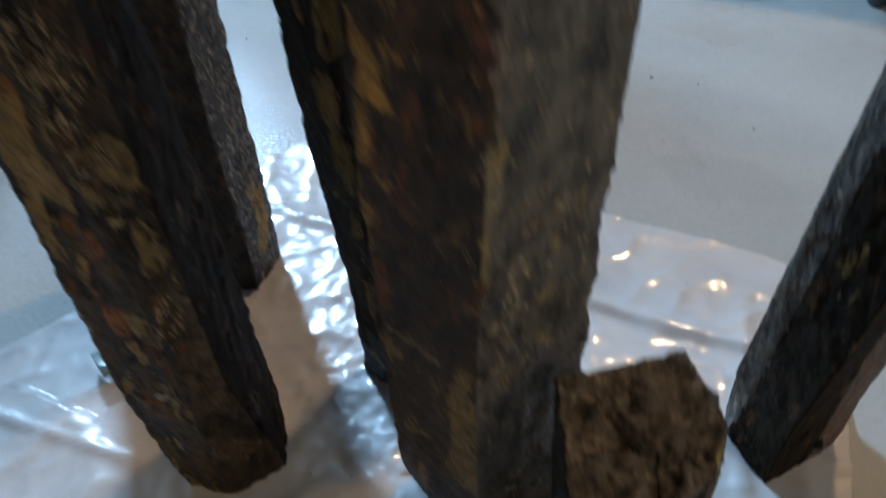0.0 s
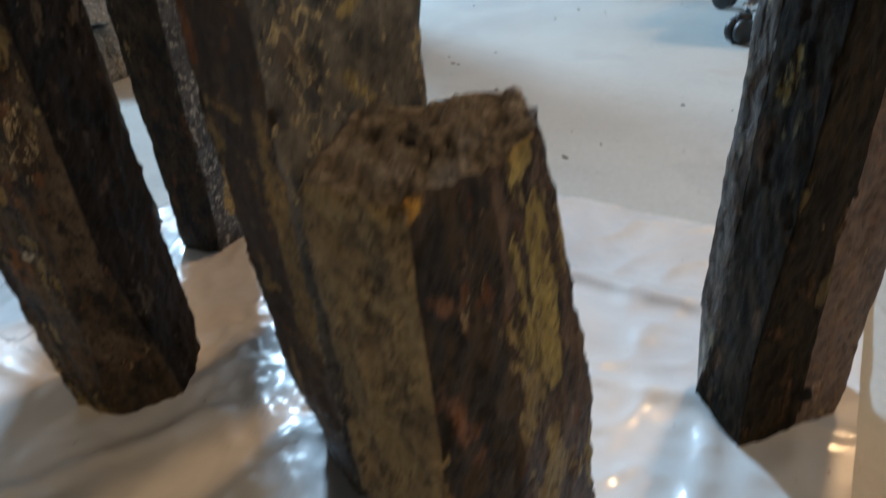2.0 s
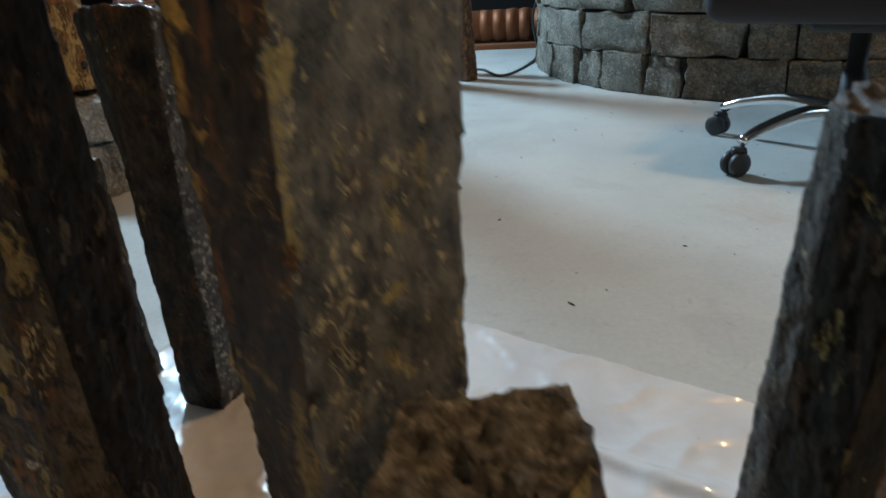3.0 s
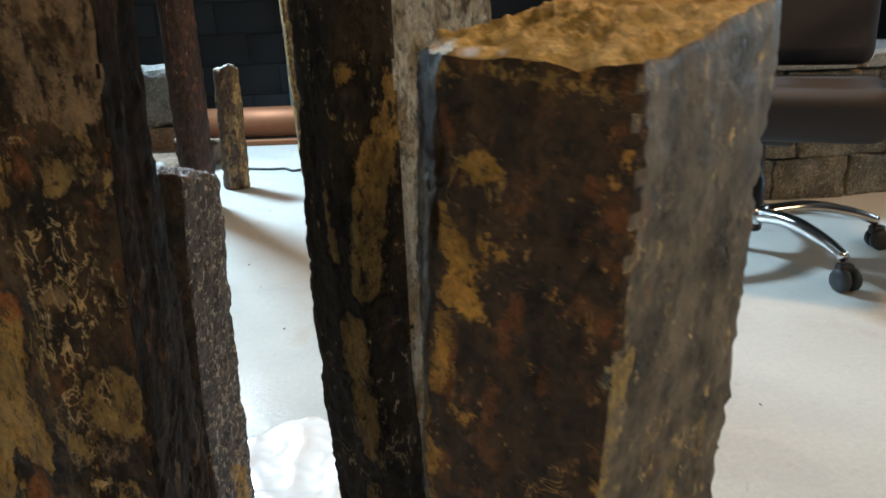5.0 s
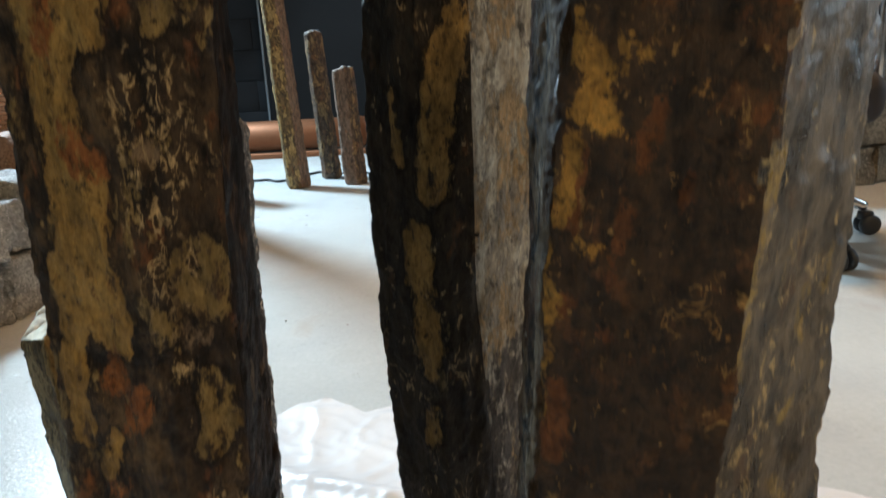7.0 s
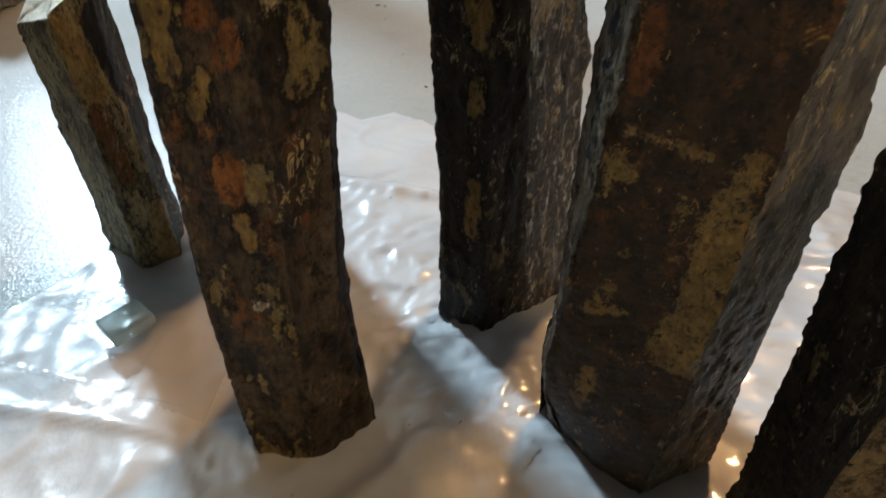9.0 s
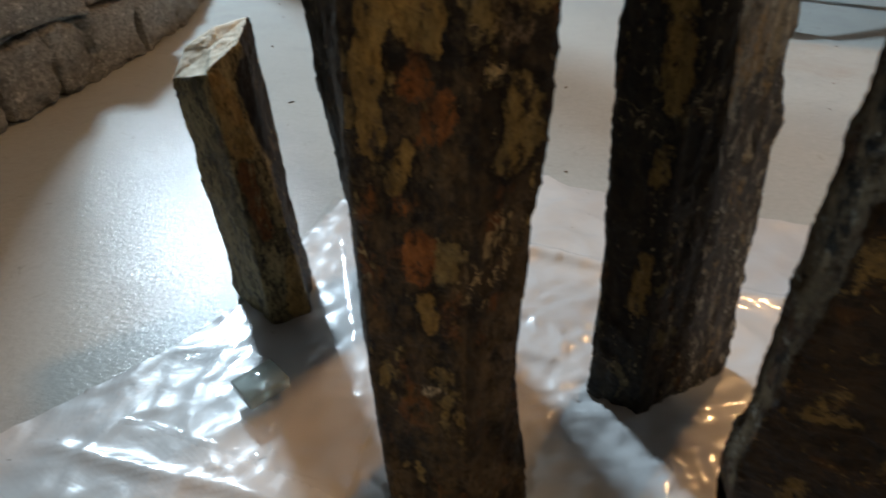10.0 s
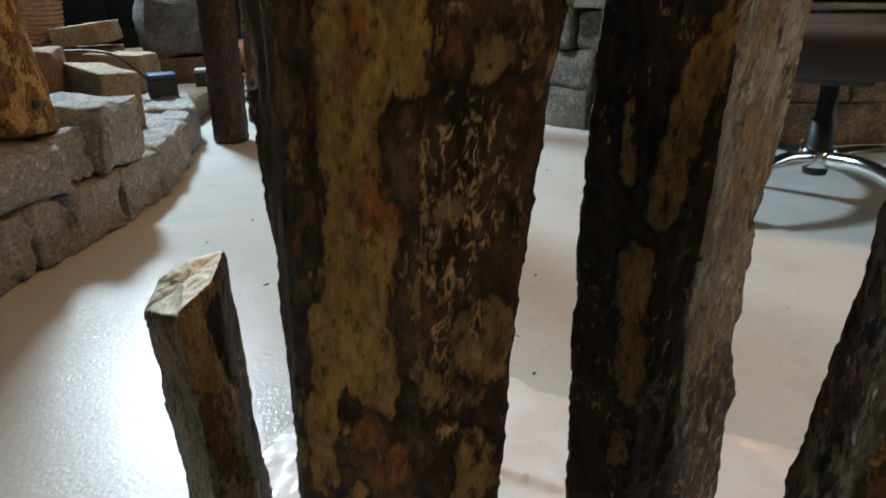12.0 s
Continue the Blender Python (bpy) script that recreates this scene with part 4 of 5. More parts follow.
# ---- basalt columns ----
def column(name, label, tag, mats, cap, seed, rims=(), seg=20, grit=1.0, foot=0.010, grain=0.0012, knobs=(), cap_grit=1.0, step=0.003):
    """An upright stone column on its plan; one rind for each side, chipped arrises, a broken cap. rims: the top's height over or under the usual at each corner."""
    high = HEIGHTS[tag]
    off = Vector((seed * 7.3, seed * 3.1, seed * 5.7))
    n = len(PLANS[tag][0])
    rims = rims or [0.0] * n
    starts = side_starts(tag)
    rows = max(30, int(high / step))
    bm = bmesh.new()
    rings, centre, skin = [], None, []
    for r in range(rows + 1):
        t = r / rows
        corners = outline(tag, high * t)
        c = centre = sum(corners, Vector((0, 0))) / n
        ring = []
        for s in range(n):
            a, b = corners[s], corners[(s + 1) % n]
            face_out = Vector((b.y - a.y, a.x - b.x, 0)).normalized()
            for u in range(seg):
                f = u / seg
                q = a.lerp(b, f)
                z = high * t + (rims[s] * (1 - f) + rims[(s + 1) % n] * f) * max(0.0, t - 0.6) / 0.4
                p = Vector((q.x, q.y, z))
                edge = min(f, 1 - f) * seg
                out = face_out if edge > 0 else Vector((q.x - c.x, q.y - c.y, 0)).normalized()
                k = Vector((p.x, p.y, p.z * 0.5))
                d = 0.0016 * fbm(k * 16 + off, 2) + 0.0011 * fbm(k * 70 + off, 4) + 0.0009 * fbm(Vector((p.x, p.y, p.z)) * 240 + off, 2)
                d += grain * noise.noise(Vector((q.x * 110, q.y * 110, z * 5)) + off)
                # thin layers of rind flaked off
                d -= 0.0011 * (noise.noise(Vector((p.x, p.y, p.z * 0.6)) * 34 + off) > 0.12) + 0.0008 * (noise.noise(Vector((p.x, p.y, p.z * 0.7)) * 80 + off) > 0.2)
                corner = max(0.0, 1 - edge / 1.6)
                chip = max(0.0, fbm(Vector((s * 9.0 if f < 0.5 else ((s + 1) % n) * 9.0, 0, z * 42)) + off, 4) - 0.1)
                d -= corner * (0.0006 + 0.0042 * chip)
                if z < foot:
                    d -= 0.005 * (1 - z / foot) * (0.6 + 0.6 * noise.noise(Vector((q.x, q.y, 0)) * 30 + off))
                if high - high * t < 0.007:
                    d -= 0.003 * (1 - (high - high * t) / 0.007) * (0.6 + 0.8 * noise.noise(Vector((q.x, q.y, 0)) * 60 + off))
                for kx, ky, kz, kr, kh in knobs:
                    d += kh * math.exp(-(((p.x - kx) ** 2 + (p.y - ky) ** 2 + (p.z - kz) ** 2) / kr**2))
                p += out * d * grit
                if high - high * t < 0.012:
                    p.z += (1 - (high - high * t) / 0.012) * cap_grit * (0.004 * fbm(k * 45 + off, 3) - 0.003 * max(0.0, fbm(k * 120 + off, 2)))
                p.z = max(p.z, 0.0)
                ring.append(bm.verts.new(p))
                skin.append((starts[s] + (starts[s + 1] - starts[s]) * f, p.z))
        rings.append(ring)
    m = n * seg
    for a, b in zip(rings, rings[1:]):
        for i in range(m):
            face = bm.faces.new((a[i], a[(i + 1) % m], b[(i + 1) % m], b[i]))
            wave = int(round(1.1 * noise.noise(Vector((0, i // seg * 3.0, a[i].co.z * 26)) + off) + 0.7 * noise.noise(Vector((5, i // seg * 3.0, a[i].co.z * 110)) + off)))
            face.material_index = ((i + wave) % m) // seg
    # broken top and flat foot
    prev, top_z = rings[-1], high + sum(rims) / n
    for ring_no in range(1, 19):
        f = 1 - ring_no / 19
        ring = []
        for v in rings[-1]:
            p = Vector((centre.x + (v.co.x - centre.x) * f, centre.y + (v.co.y - centre.y) * f, 0))
            zc = top_z + (v.co.z - top_z) * f
            w = min(1.0, ring_no / 2)
            ledge = 0.004 * (noise.noise(p * 48 + off) > 0.05) + 0.003 * (noise.noise(p * 90 + off) > 0.1) - 0.003
            p.z = zc + w * cap_grit * (0.005 * fbm(p * 32 + off, 4) + 0.0045 * fbm(p * 130 + off, 3) + ledge)
            ring.append(bm.verts.new(p))
        for i in range(m):
            bm.faces.new((prev[i], prev[(i + 1) % m], ring[(i + 1) % m], ring[i])).material_index = n
        prev = ring
    bm.faces.new(prev).material_index = n
    bm.faces.new(rings[0][::-1]).material_index = n
    me = mesh_of(bm, name, [*mats, cap])
    places = np.array(skin)
    for field, strokes in SKIN_STAINS.get(tag, {}).items():
        values = np.full(len(me.vertices), 1.0, dtype=np.float32)
        values[: len(places)] = stroke_distance(places, starts[-1], strokes)
        me.attributes.new(field, "FLOAT", "POINT").data.foreach_set("value", values)
    ob = new(name, me)
    return tagged(ob, label, "stone column", "basalt columns on plastic sheet")


# the third side's near-black rind carries its shade in the colour
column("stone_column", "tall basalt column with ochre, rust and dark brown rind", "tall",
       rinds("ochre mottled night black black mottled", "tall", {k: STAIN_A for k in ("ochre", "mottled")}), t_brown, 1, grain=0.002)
column("stone_column", "basalt column with orange-stained dark face, grey side and ochre broken top", "flat",
       rinds("steel orange umber umber mottled dark", "flat", STAIN_B), t_ochre, 2, rims=(0.0, -0.003, -0.006, 0.016, 0.02, 0.01), cap_grit=0.7,
       knobs=((-0.055, 0.33, 0.0, 0.05, -0.022), (-0.05, 0.372, 0.0, 0.04, -0.012)))
short_column = column("stone_column", "short basalt column with tan side, mottled face and rough broken top", "short",
       rinds("tan mottled maroon dark dark dark", "short", STAIN_C), t_rough, 3, rims=(-0.004, -0.003, -0.003, 0.002, 0.003, 0.0), cap_grit=1.0,
       knobs=((0.147, 0.156, 0.105, 0.012, -0.004), (0.15, 0.160, 0.08, 0.013, -0.005), (0.153, 0.163, 0.05, 0.014, -0.005)))
lean_column = column("stone_column", "leaning basalt column with reddish brown side and olive-flecked dark face", "lean",
       rinds("grey bark bark red red dark dark", "lean", STAIN_D), t_slate, 4, grit=0.6, grain=0.0006)
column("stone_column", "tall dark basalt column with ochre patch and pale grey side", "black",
       rinds("dark dark pale grey dark dark", "black", STAIN_TONE_E), t_brown, 5, grain=0.002, knobs=((0.020, 0.498, 0.262, 0.014, 0.007),))
column("stone_column", "basalt column with light-speckled grey side and glittering broken top", "speckled",
       rinds("mottled speckle speckle dark dark dark", "speckled", STAIN_F), t_grey, 6, rims=(0.01, 0.004, -0.010, -0.01, 0.0, 0.0), seg=14, step=0.004)
column("stone_column", "small olive-brown basalt column with cream broken top", "small",
       rinds("olive olive dark dark dark dark", "small", STAIN_G), t_cream, 7, rims=(-0.028, -0.008, 0.010, 0.018, 0.010, -0.008), cap_grit=0.25, seg=14, step=0.004)


# drilled water holes
# near-black colour stands for the shade inside the holes
m_hole = plain("hole_shade", (0.006, 0.005, 0.004), 0.95)


def drill_hole(parent, place, way, r):
    """A drilled hole as a solid plug, its inner shade put into the dark colour, its rim level with the stone."""
    h = part("drill_hole", lathe([(r * 0.8, -0.012), (r, -0.010), (r, 0.0), (r * 0.9, 0.0008)], 16), m_hole, parent, "dark drilled water hole")
    h.matrix_world = Matrix.Translation(place) @ Vector(way).to_track_quat("Z", "Y").to_matrix().to_4x4()


drill_hole(short_column, (0.1069, 0.1751, 0.3165), (0.15, -0.1, 1), 0.0036)
drill_hole(lean_column, (0.3394, 0.3534, 0.0458), (-0.24, -0.96, 0), 0.0055)


# ---- posts standing at the back ----
def post(x, y, high, r, mat, cap, seed, label, lean=(0, 0), sides=6):
    rnd = random.Random(seed)
    turn = rnd.uniform(0, 1)
    base = [(x + r * rnd.uniform(0.85, 1.1) * math.cos(2 * math.pi * (k / sides) + turn), y + r * rnd.uniform(0.85, 1.1) * math.sin(2 * math.pi * (k / sides) + turn)) for k in range(sides)]
    tag = f"post {seed}"
    HEIGHTS[tag] = high
    PLANS[tag] = [[(x + lean[0] * f + (a - x) * (1 - 0.08 * f), y + lean[1] * f + (b - y) * (1 - 0.08 * f)) for a, b in base] for f in LEVELS]
    mats = mat if isinstance(mat, list) else [mat] * sides
    ob = column("stone_post", label, tag, mats, cap, seed, rims=[rnd.uniform(-0.012, 0.012) for _ in range(sides)], seg=6, grit=1.6, step=0.008)
    return tagged(ob, label, "stone post", "posts along the back")


post(-0.825, 2.90, 0.49, 0.056, [m_post, m_post_tan, m_post, m_post, m_post, m_post_tan], t_grey, 21, "short brown basalt post with pale broken top", (0.01, 0))
post(-0.533, 3.07, 1.15, 0.060, [m_post, m_mauve, m_post_tan, m_post_tan, m_mauve, m_mauve], t_brown, 22, "tall yellow-brown and mauve basalt post", (-0.05, 0))
post(-0.405, 3.27, 0.65, 0.050, m_post, t_grey, 23, "medium brown basalt post", (-0.03, 0))
post(-0.284, 3.08, 0.485, 0.055, [m_mauve, m_post, m_mauve, m_mauve, m_post, m_mauve], t_brown, 24, "short mauve-brown basalt post", (-0.02, 0))
post(-0.870, 2.56, 1.25, 0.064, m_post_dark, t_brown, 25, "tall dark reddish-brown post beside stone edging", (0, 0), 8)


# ---- stone edging at one side ----
def along(points, dist):
    pts = [Vector(p) for p in points]
    for a, b in zip(pts, pts[1:]):
        seg_len = (b - a).length
        if dist <= seg_len:
            return a.lerp(b, dist / seg_len), (b - a).normalized()
        dist -= seg_len
    return pts[-1], (pts[-1] - pts[-2]).normalized()


EDGE = curve_points([(-1.30, 0.45, 0), (-1.14, 0.80, 0), (-1.04, 1.06, 0), (-0.99, 1.25, 0), (-0.945, 1.45, 0), (-0.905, 1.65, 0), (-0.885, 1.93, 0), (-0.93, 2.30, 0), (-0.99, 2.60, 0), (-1.15, 3.0, 0)])
edging = thing("stone_edging", "low curved edging wall of tumbled grey stone blocks", "edging wall", kind="structure")


def edge_course(start, lengths, z, high, depth, back, seed, mat):
    at = start
    for i, ln in enumerate(lengths):
        p, d = along(EDGE, at + ln / 2)
        inward = Vector((-d.y, d.x, 0))
        b = part("stone_block", rough_block(ln - 0.001, depth, high, seed + i, bevel=0.016, wobble=0.017, cut=6), mat, edging)
        b.matrix_world = Matrix.Translation(p + inward * (depth / 2 + back) + Vector((0, 0, z))) @ Matrix.Rotation(math.atan2(d.y, d.x), 4, "Z")
        at += ln


edge_course(0.02, [0.18, 0.16, 0.17, 0.15, 0.17, 0.14, 0.12, 0.19, 0.21, 0.2, 0.18, 0.2, 0.19, 0.2], 0.0, 0.138, 0.18, 0.0, 100, m_block)
edge_course(0.10, [0.30, 0.28, 0.44], 0.138, 0.112, 0.28, -0.012, 140, m_block)
edge_course(1.125, [0.11], 0.138, 0.113, 0.28, 0.02, 150, m_block)
edge_course(1.24, [0.19], 0.138, 0.148, 0.34, -0.010, 152, m_block)
part("ground_fill", rough_block(1.4, 3.2, 0.19, 170, cut=6, wobble=0.02, bevel=0.03), m_soil, edging).matrix_world = Matrix.Translation((-1.93, 1.3, 0))
part("ground_fill", rough_block(1.0, 1.9, 0.105, 171, cut=5, wobble=0.015, bevel=0.02), m_soil, edging).matrix_world = Matrix.Translation((-1.56, 2.85, 0))


def loose_stone(name, label, size, place, turn, seed, mat, category="stone", round_off=0.0, wobble=0.006):
    ob = part(name, rough_block(*size, seed, cut=4, bevel=min(size) * 0.06, wobble=wobble, round_off=round_off), mat)
    ob.matrix_world = pose(*place, 0, 0, turn)
    return tagged(ob, label, category)


part("ground_fill", rough_block(1.3, 1.2, 0.2, 172, cut=5, wobble=0.02, bevel=0.03), m_soil, edging).matrix_world = Matrix.Translation((-2.2, 3.4, 0))
loose_stone("sandstone_block", "buff sandstone block resting on the edging", (0.115, 0.42, 0.158), (-1.182, 2.313, 0.135), 38, 201, m_sand)
loose_stone("sandstone_block", "reddish sandstone lump behind a drilled column", (0.17, 0.16, 0.16), (-1.40, 2.36, 0.185), 10, 202, m_sand_red)
loose_stone("sandstone_block", "long buff sandstone block at the back", (0.25, 0.16, 0.17), (-1.37, 2.98, 0.10), -12, 203, m_sand)
loose_stone("sandstone_block", "buff sandstone block under a tilted slab", (0.24, 0.2, 0.18), (-1.56, 3.16, 0.105), 5, 207, m_sand_red)
slab = loose_stone("sandstone_slab", "tilted buff sandstone slab on other stones", (0.25, 0.17, 0.08), (-1.55, 3.14, 0.282), 8, 204, m_sand)
slab.matrix_world = pose(-1.55, 3.14, 0.29, 0, -7, 8)
loose_stone("boulder", "large grey mossy boulder on brown stone", (0.36, 0.30, 0.28), (-1.30, 3.52, 0.197), 25, 205, m_boulder, "boulder", 0.4, 0.03)
loose_stone("sandstone_block", "brown stone under a boulder", (0.34, 0.28, 0.10), (-1.27, 3.50, 0.1), 15, 206, m_soil)


def drilled_log():
    log = thing("drilled_column", "ochre-brown drilled stone column standing on edging stones", "stone column")
    x0, y0 = -1.045, 1.545
    pts = [(x0, y0, 0.249), (x0 - 0.015, y0 + 0.015, 0.46), (x0 - 0.045, y0 + 0.035, 0.8)]
    bm = tube(curve_points(pts, 16), [0.079 - 0.0006 * i for i in range(33)], 40)
    for v in bm.verts:
        k = Vector((v.co.x, v.co.y, v.co.z * 0.4))
        v.co += Vector((v.co.x - x0, v.co.y - y0, 0)).normalized() * (0.012 * fbm(k * 14) + 0.004 * fbm(k * 60, 2))
    part("shaft", bm, m_bark, log)
    # solid black plugs; the shade inside the holes is their colour
    for dx, dz in ((-0.018, 0.063), (0.070, 0.066)):
        h = part("drill_hole", lathe([(0.006, -0.012), (0.008, -0.01), (0.008, 0.006), (0.004, 0.007)], 12), m_black, log, "dark drilled hole")
        h.matrix_world = pose(x0 + dx, y0 - math.sqrt(max(0.0, 0.077**2 - dx**2)), 0.249 + dz, 90, 0, 40 * dx / 0.08)


drilled_log()


def pebbles():
    bm = bmesh.new()
    rnd = random.Random(5)
    for k in range(110):
        r = rnd.uniform(0.014, 0.03)
        m = Matrix.Translation((-1.42 + rnd.gauss(0, 0.11), 1.72 + rnd.gauss(0, 0.14), 0.195 + rnd.uniform(0, 0.04))) @ Euler((rnd.random() * 3, rnd.random() * 3, 0)).to_matrix().to_4x4() @ Matrix.Diagonal((r, r * rnd.uniform(0.6, 0.9), r * rnd.uniform(0.4, 0.7), 1))
        bmesh.ops.create_icosphere(bm, subdivisions=2, radius=1, matrix=m)
    return bm


tagged(part("pebbles", pebbles(), m_pebble), "heap of rounded buff pebbles on soil", "pebbles", kind="stuff")


def basket():
    b = thing("basket", "round woven wicker basket among stones", "basket", at=pose(-1.82, 3.22, 0.205))
    part("basket_base", lathe([(0.02, 0.0), (0.105, 0.0), (0.108, 0.008), (0.02, 0.01)], 28), m_wicker, b)
    for k in range(17):
        r = 0.108 + 0.0016 * k
        pts = [((r + 0.005 * math.cos(14 * a + math.pi * (k % 2))) * math.cos(a), (r + 0.005 * math.cos(14 * a + math.pi * (k % 2))) * math.sin(a), 0.016 + 0.019 * k) for a in np.linspace(0, 2 * math.pi, 85)]
        part("woven_strand", tube(pts, 0.0098, 6), m_wicker, b)
    for k in range(14):
        a = math.pi * k / 7
        part("upright", tube([(0.108 * math.cos(a), 0.108 * math.sin(a), 0), (0.134 * math.cos(a), 0.134 * math.sin(a), 0.34)], 0.005, 6), m_wicker, b)


basket()


def power_unit(x, y, z, w, d, h, lid, label, turn):
    u = thing("power_unit", label, "power unit", at=pose(x, y, z, 0, 0, turn))
    part("case", box(w, d, h * 0.8, (0, 0, h * 0.4), 0.006), m_black, u)
    part("lid", box(w * 0.98, d * 0.97, h * 0.2, (0, 0, h * 0.9 + 0.0005), 0.004), lid, u)


power_unit(-1.133, 2.71, 0.135, 0.098, 0.085, 0.085, m_blue, "small black power unit with blue lid", 25)
power_unit(-1.12, 3.2, 0.10, 0.07, 0.07, 0.075, m_white, "small black cylinder with white cap", 10)
tagged(part("cable", tube(curve_points([(-1.17, 2.70, 0.19), (-1.19, 2.62, 0.25), (-1.25, 2.60, 0.30), (-1.36, 2.58, 0.315), (-1.43, 2.55, 0.30), (-1.45, 2.56, 0.2)], 8), 0.0045, 8), m_black), "black cable looped over sandstone blocks", "cable")
tagged(part("cable", tube(curve_points([(-0.92, 3.33, 0.006), (-0.754, 3.284, 0.006), (-0.699, 3.285, 0.006), (-0.631, 3.224, 0.006), (-0.517, 3.398, 0.006), (-0.46, 3.44, 0.006), (-0.35, 3.355, 0.006), (-0.24, 3.32, 0.006), (-0.13, 3.12, 0.006), (-0.03, 3.45, 0.006), (0.0, 3.72, 0.03), (-0.02, 3.70, 0.2), (0.03, 3.66, 0.36)], 8), 0.006, 8), m_black), "thin dark cable trailing across the floor", "cable")


# ---- round block wall ----
def round_wall():
    w = thing("round_block_wall", "low round wall of rough grey-green stone blocks with capstones", "block wall", kind="structure")
    cx, cy, r = 1.2, 3.52, 1.19
    rnd = random.Random(9)
    part("wall_core", lathe([(1.02, 0.0), (1.08, 0.0), (1.08, 0.40), (1.02, 0.40)], 72), m_block2, w).matrix_world = pose(cx, cy, 0)
    sizes = (0.15, 0.21, 0.27, 0.33)
    variants = {w0: [mesh_of(rough_block(w0 - 0.001, 0.14, 0.142, 300 + 10 * i + k, cut=4, wobble=0.014, bevel=0.008), "stone_block", m_block2) for k in range(4)] for i, w0 in enumerate(sizes)}
    for row in range(3):
        a = rnd.uniform(0, 0.2)
        while a < 2 * math.pi - 0.12:
            ln = rnd.choice(sizes)
            mid = a + ln / r / 2
            b = new("stone_block", rnd.choice(variants[ln]))
            b.parent = w
            b.matrix_world = Matrix.Translation((cx + (r - 0.065 + rnd.uniform(-0.008, 0.008)) * math.cos(mid), cy + (r - 0.065) * math.sin(mid), 0.143 * row)) @ Matrix.Rotation(mid + math.pi / 2, 4, "Z")
            a += ln / r
    cap = [mesh_of(rough_block(0.36, 0.26, 0.045, 330 + k, cut=2, wobble=0.006, bevel=0.008), "capstone", m_block) for k in range(3)]
    for k in range(20):
        a = 2 * math.pi * k / 20
        b = new("capstone", cap[k % 3])
        b.parent = w
        b.matrix_world = Matrix.Translation((cx + (r - 0.1) * math.cos(a), cy + (r - 0.1) * math.sin(a), 0.432)) @ Matrix.Rotation(a + math.pi / 2, 4, "Z")


round_wall()


# ---- brown pipes lying along the back wall ----
def pipe(x0, x1, y, z, r, label):
    p = thing("copper_pipe", label, "pipe", "pipes along the back wall")
    part("pipe_body", tube([(x0, y, z), (x1, y + 0.02, z)], r, 28), m_copper, p)
    n = 4
    for k in range(n):
        x = x1 - 0.02 - k * 0.075
        part("pipe_collar", tube([(x, y + 0.02, z), (x + 0.05, y + 0.02, z)], r * 1.07, 28), m_copper, p)


pipe(-1.6, -0.1, 4.25, 0.115, 0.085, "glossy copper-brown pipe lying by a dark wall")
pipe(-1.5, 0.05, 4.45, 0.10, 0.09, "copper-brown pipe behind another pipe")
tagged(part("timber_rail", box(1.7, 0.06, 0.03, (-0.8, 4.13, 0.0155), 0.004), m_copper), "thin brown rail on the floor before the pipes", "rail")


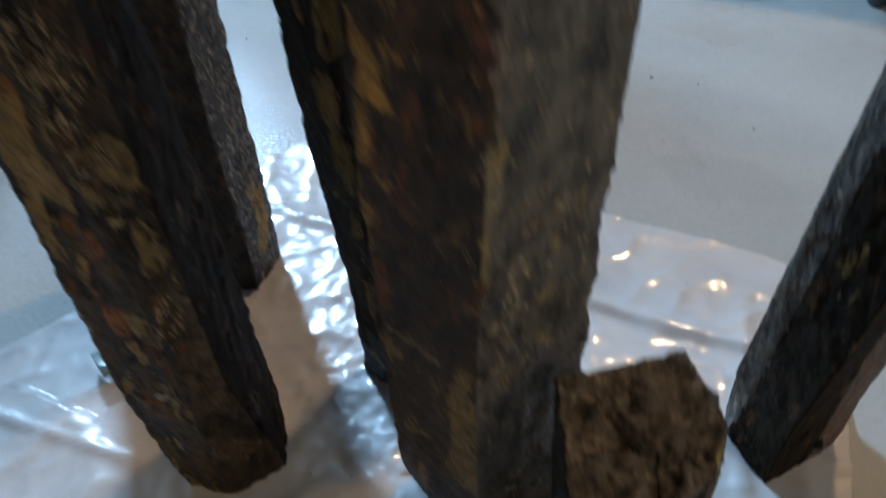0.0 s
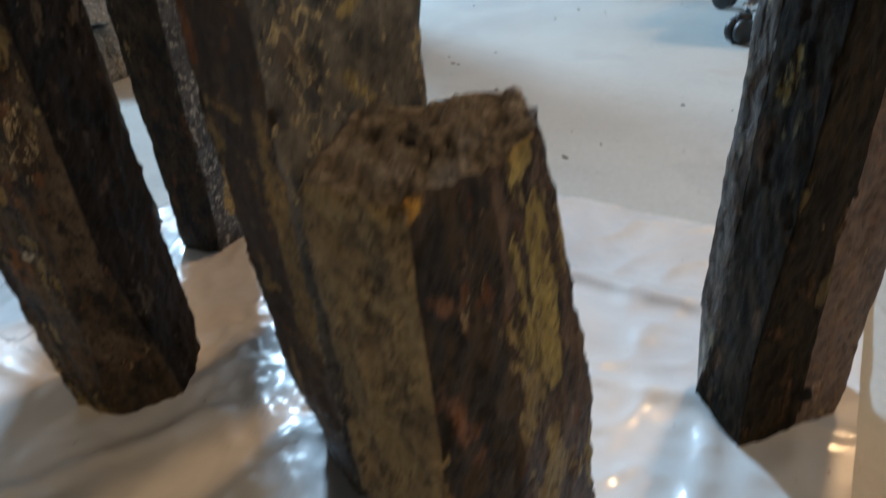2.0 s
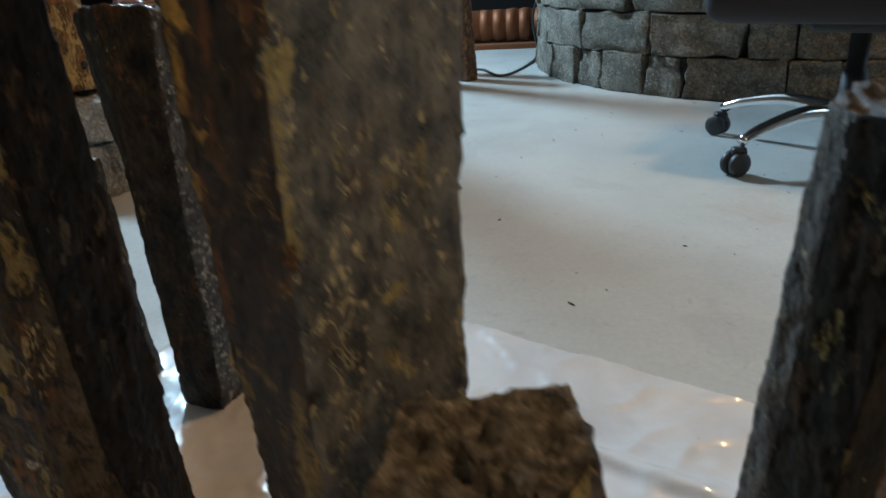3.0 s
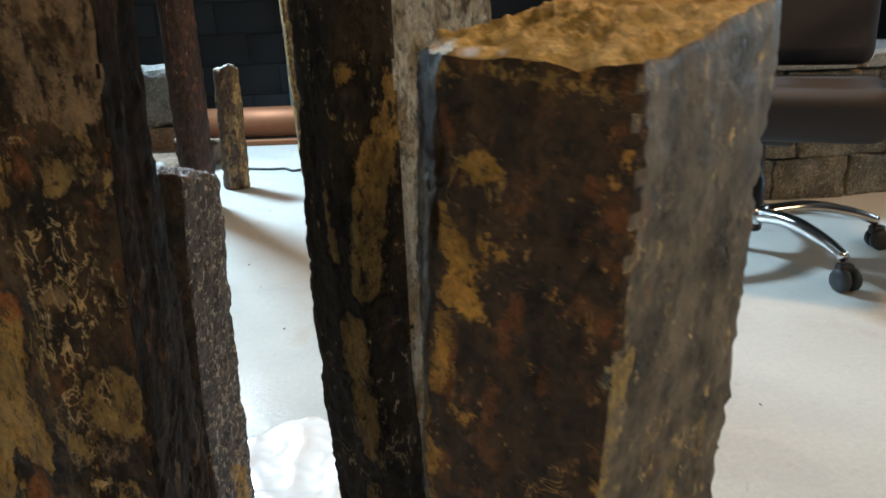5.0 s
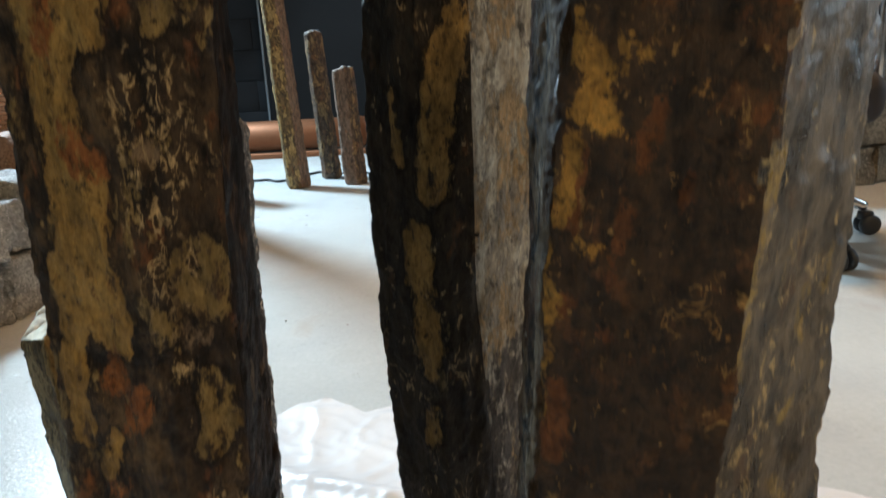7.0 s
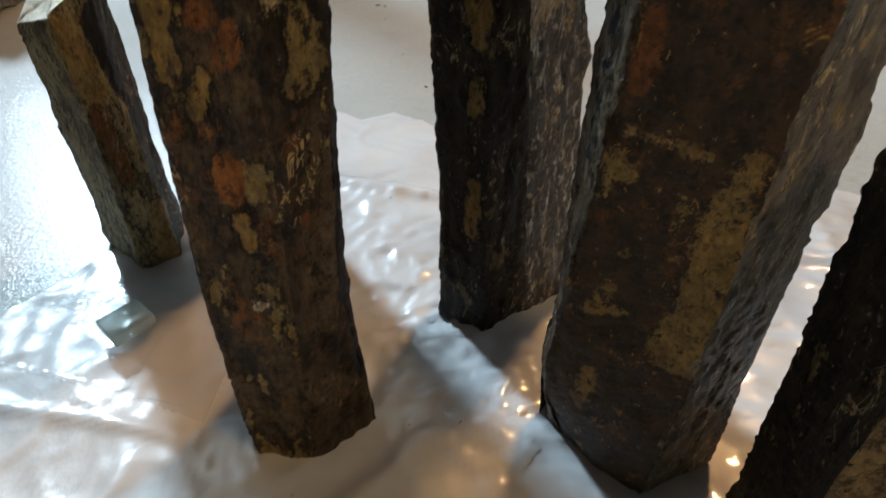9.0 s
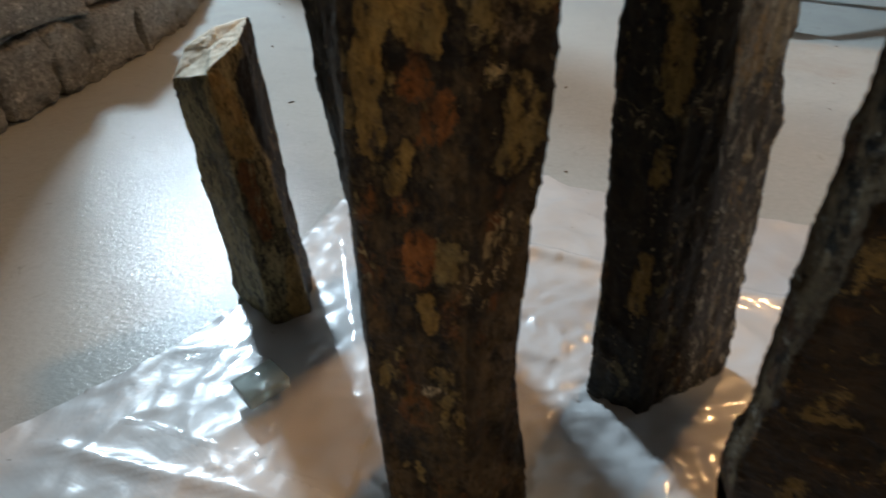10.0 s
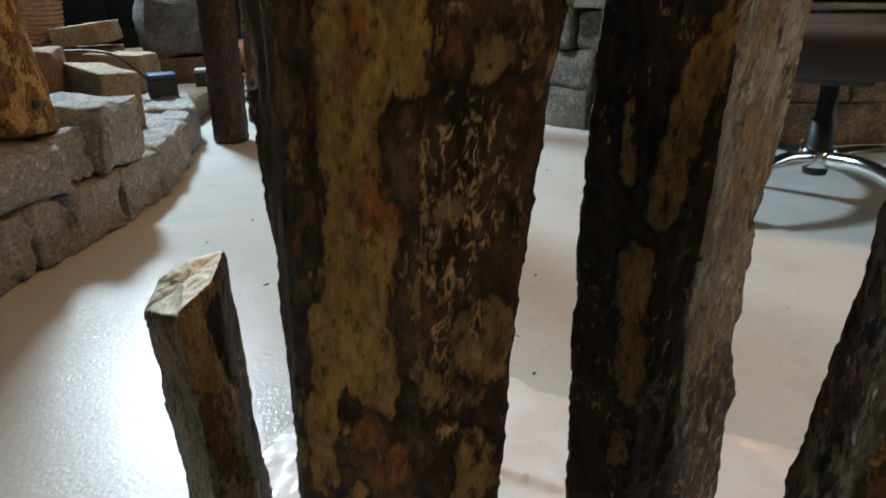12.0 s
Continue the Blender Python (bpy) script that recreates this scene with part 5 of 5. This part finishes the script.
# ---- office chair ----
def office_chair():
    ch = thing("office_chair", "black office chair with chrome five-star base on castors", "office chair", at=pose(0.815, 1.785, 0, 0, 0, 0))
    part("gas_column", lathe([(0.028, 0.06), (0.03, 0.065), (0.03, 0.20), (0.022, 0.205), (0.022, 0.30), (0.02, 0.305)], 24), m_black, ch)
    part("hub", lathe([(0.036, 0.08), (0.045, 0.085), (0.045, 0.125), (0.036, 0.13)], 24), m_chrome, ch)
    for k in range(5):
        a = radians(67 + 72 * k)
        d = Vector((math.cos(a), math.sin(a), 0))
        arm = part("base_arm", tube(curve_points([d * 0.035 + Vector((0, 0, 0.105)), d * 0.15 + Vector((0, 0, 0.116)), d * 0.26 + Vector((0, 0, 0.098)), d * 0.325 + Vector((0, 0, 0.076))], 6), [0.021 - 0.0005 * i for i in range(19)], 14), m_chrome, ch)
        castor = part("castor", box(0.034, 0.03, 0.026, tuple(d * 0.328 + Vector((0, 0, 0.052))), 0.008, 2), m_black, ch)
        s = Vector((-d.y, d.x, 0))
        for side in (-1, 1):
            wh = lathe([(0.008, -0.009), (0.024, -0.009), (0.0275, -0.005), (0.0275, 0.005), (0.024, 0.009), (0.008, 0.009)], 24)
            bmesh.ops.transform(wh, matrix=Matrix.Translation(d * 0.335 + s * side * 0.014 + Vector((0, 0, 0.0278))) @ s.to_track_quat("Z", "Y").to_matrix().to_4x4(), verts=wh.verts)
            part("castor_wheel", wh, m_rubber, castor)
    turn = Matrix.Rotation(radians(-30), 4, "Z")
    part("mechanism", box(0.18, 0.2, 0.04, (0, 0, 0.315), 0.012, 2, turn), m_black, ch)
    seat = box(0.56, 0.56, 0.115, (0, 0, 0.385), 0.055, 5, turn)
    part("seat", seat, m_leather, ch)
    back = box(0.48, 0.09, 0.55, (0, 0, 0), 0.04, 4, turn @ Matrix.Rotation(radians(-10), 4, "X"))
    bmesh.ops.translate(back, vec=turn @ Vector((0, 0.27, 0.74)), verts=back.verts)
    part("backrest", back, m_fabric, ch)
    for side in (-1, 1):
        loop = [turn @ Vector((side * 0.27, y, z)) for y, z in ((-0.12, 0.36), (-0.13, 0.50), (-0.12, 0.60), (0.0, 0.64), (0.14, 0.62))]
        part("arm_frame", tube(curve_points(loop, 6), 0.013, 12), m_chrome, ch)
        pad = box(0.07, 0.27, 0.035, (0, 0, 0), 0.015, 3, turn)
        bmesh.ops.translate(pad, vec=turn @ Vector((side * 0.27, 0.0, 0.665)), verts=pad.verts)
        part("arm_pad", pad, m_leather, ch)


office_chair()

# ---- small things on the sheet ----
chip = part("glass_offcut", box(0.042, 0.034, 0.013, (0, 0, 0), 0.0012, 1), m_glass)
chip.matrix_world = pose(-0.402, 0.501, 0.024, 4, -3, 40)
tagged(chip, "small pale glass offcut lying on clear film", "glass offcut")


def litter():
    bm = bmesh.new()
    rnd = random.Random(12)
    for x, y in [(0.266, 0.229), (0.21, 0.575), (-0.34, 1.93), (0.211, 0.992), (0.284, 2.248), (0.292, 2.322)] + [(rnd.uniform(-0.7, 1.0), rnd.uniform(0.9, 2.6)) for _ in range(80)]:
        r = rnd.uniform(0.0015, 0.004)
        bmesh.ops.create_icosphere(bm, subdivisions=1, radius=1, matrix=Matrix.Translation((x, y, 0.006 if y < 0.85 else 0.001)) @ Matrix.Rotation(rnd.random() * 3, 4, "Z") @ Matrix.Diagonal((r * rnd.uniform(0.6, 2.4), r * 0.6, r * 0.4, 1)))
    return bm


tagged(part("crumbs", litter(), m_soil), "scattered brown crumbs of stone on the floor", "crumbs", kind="stuff")
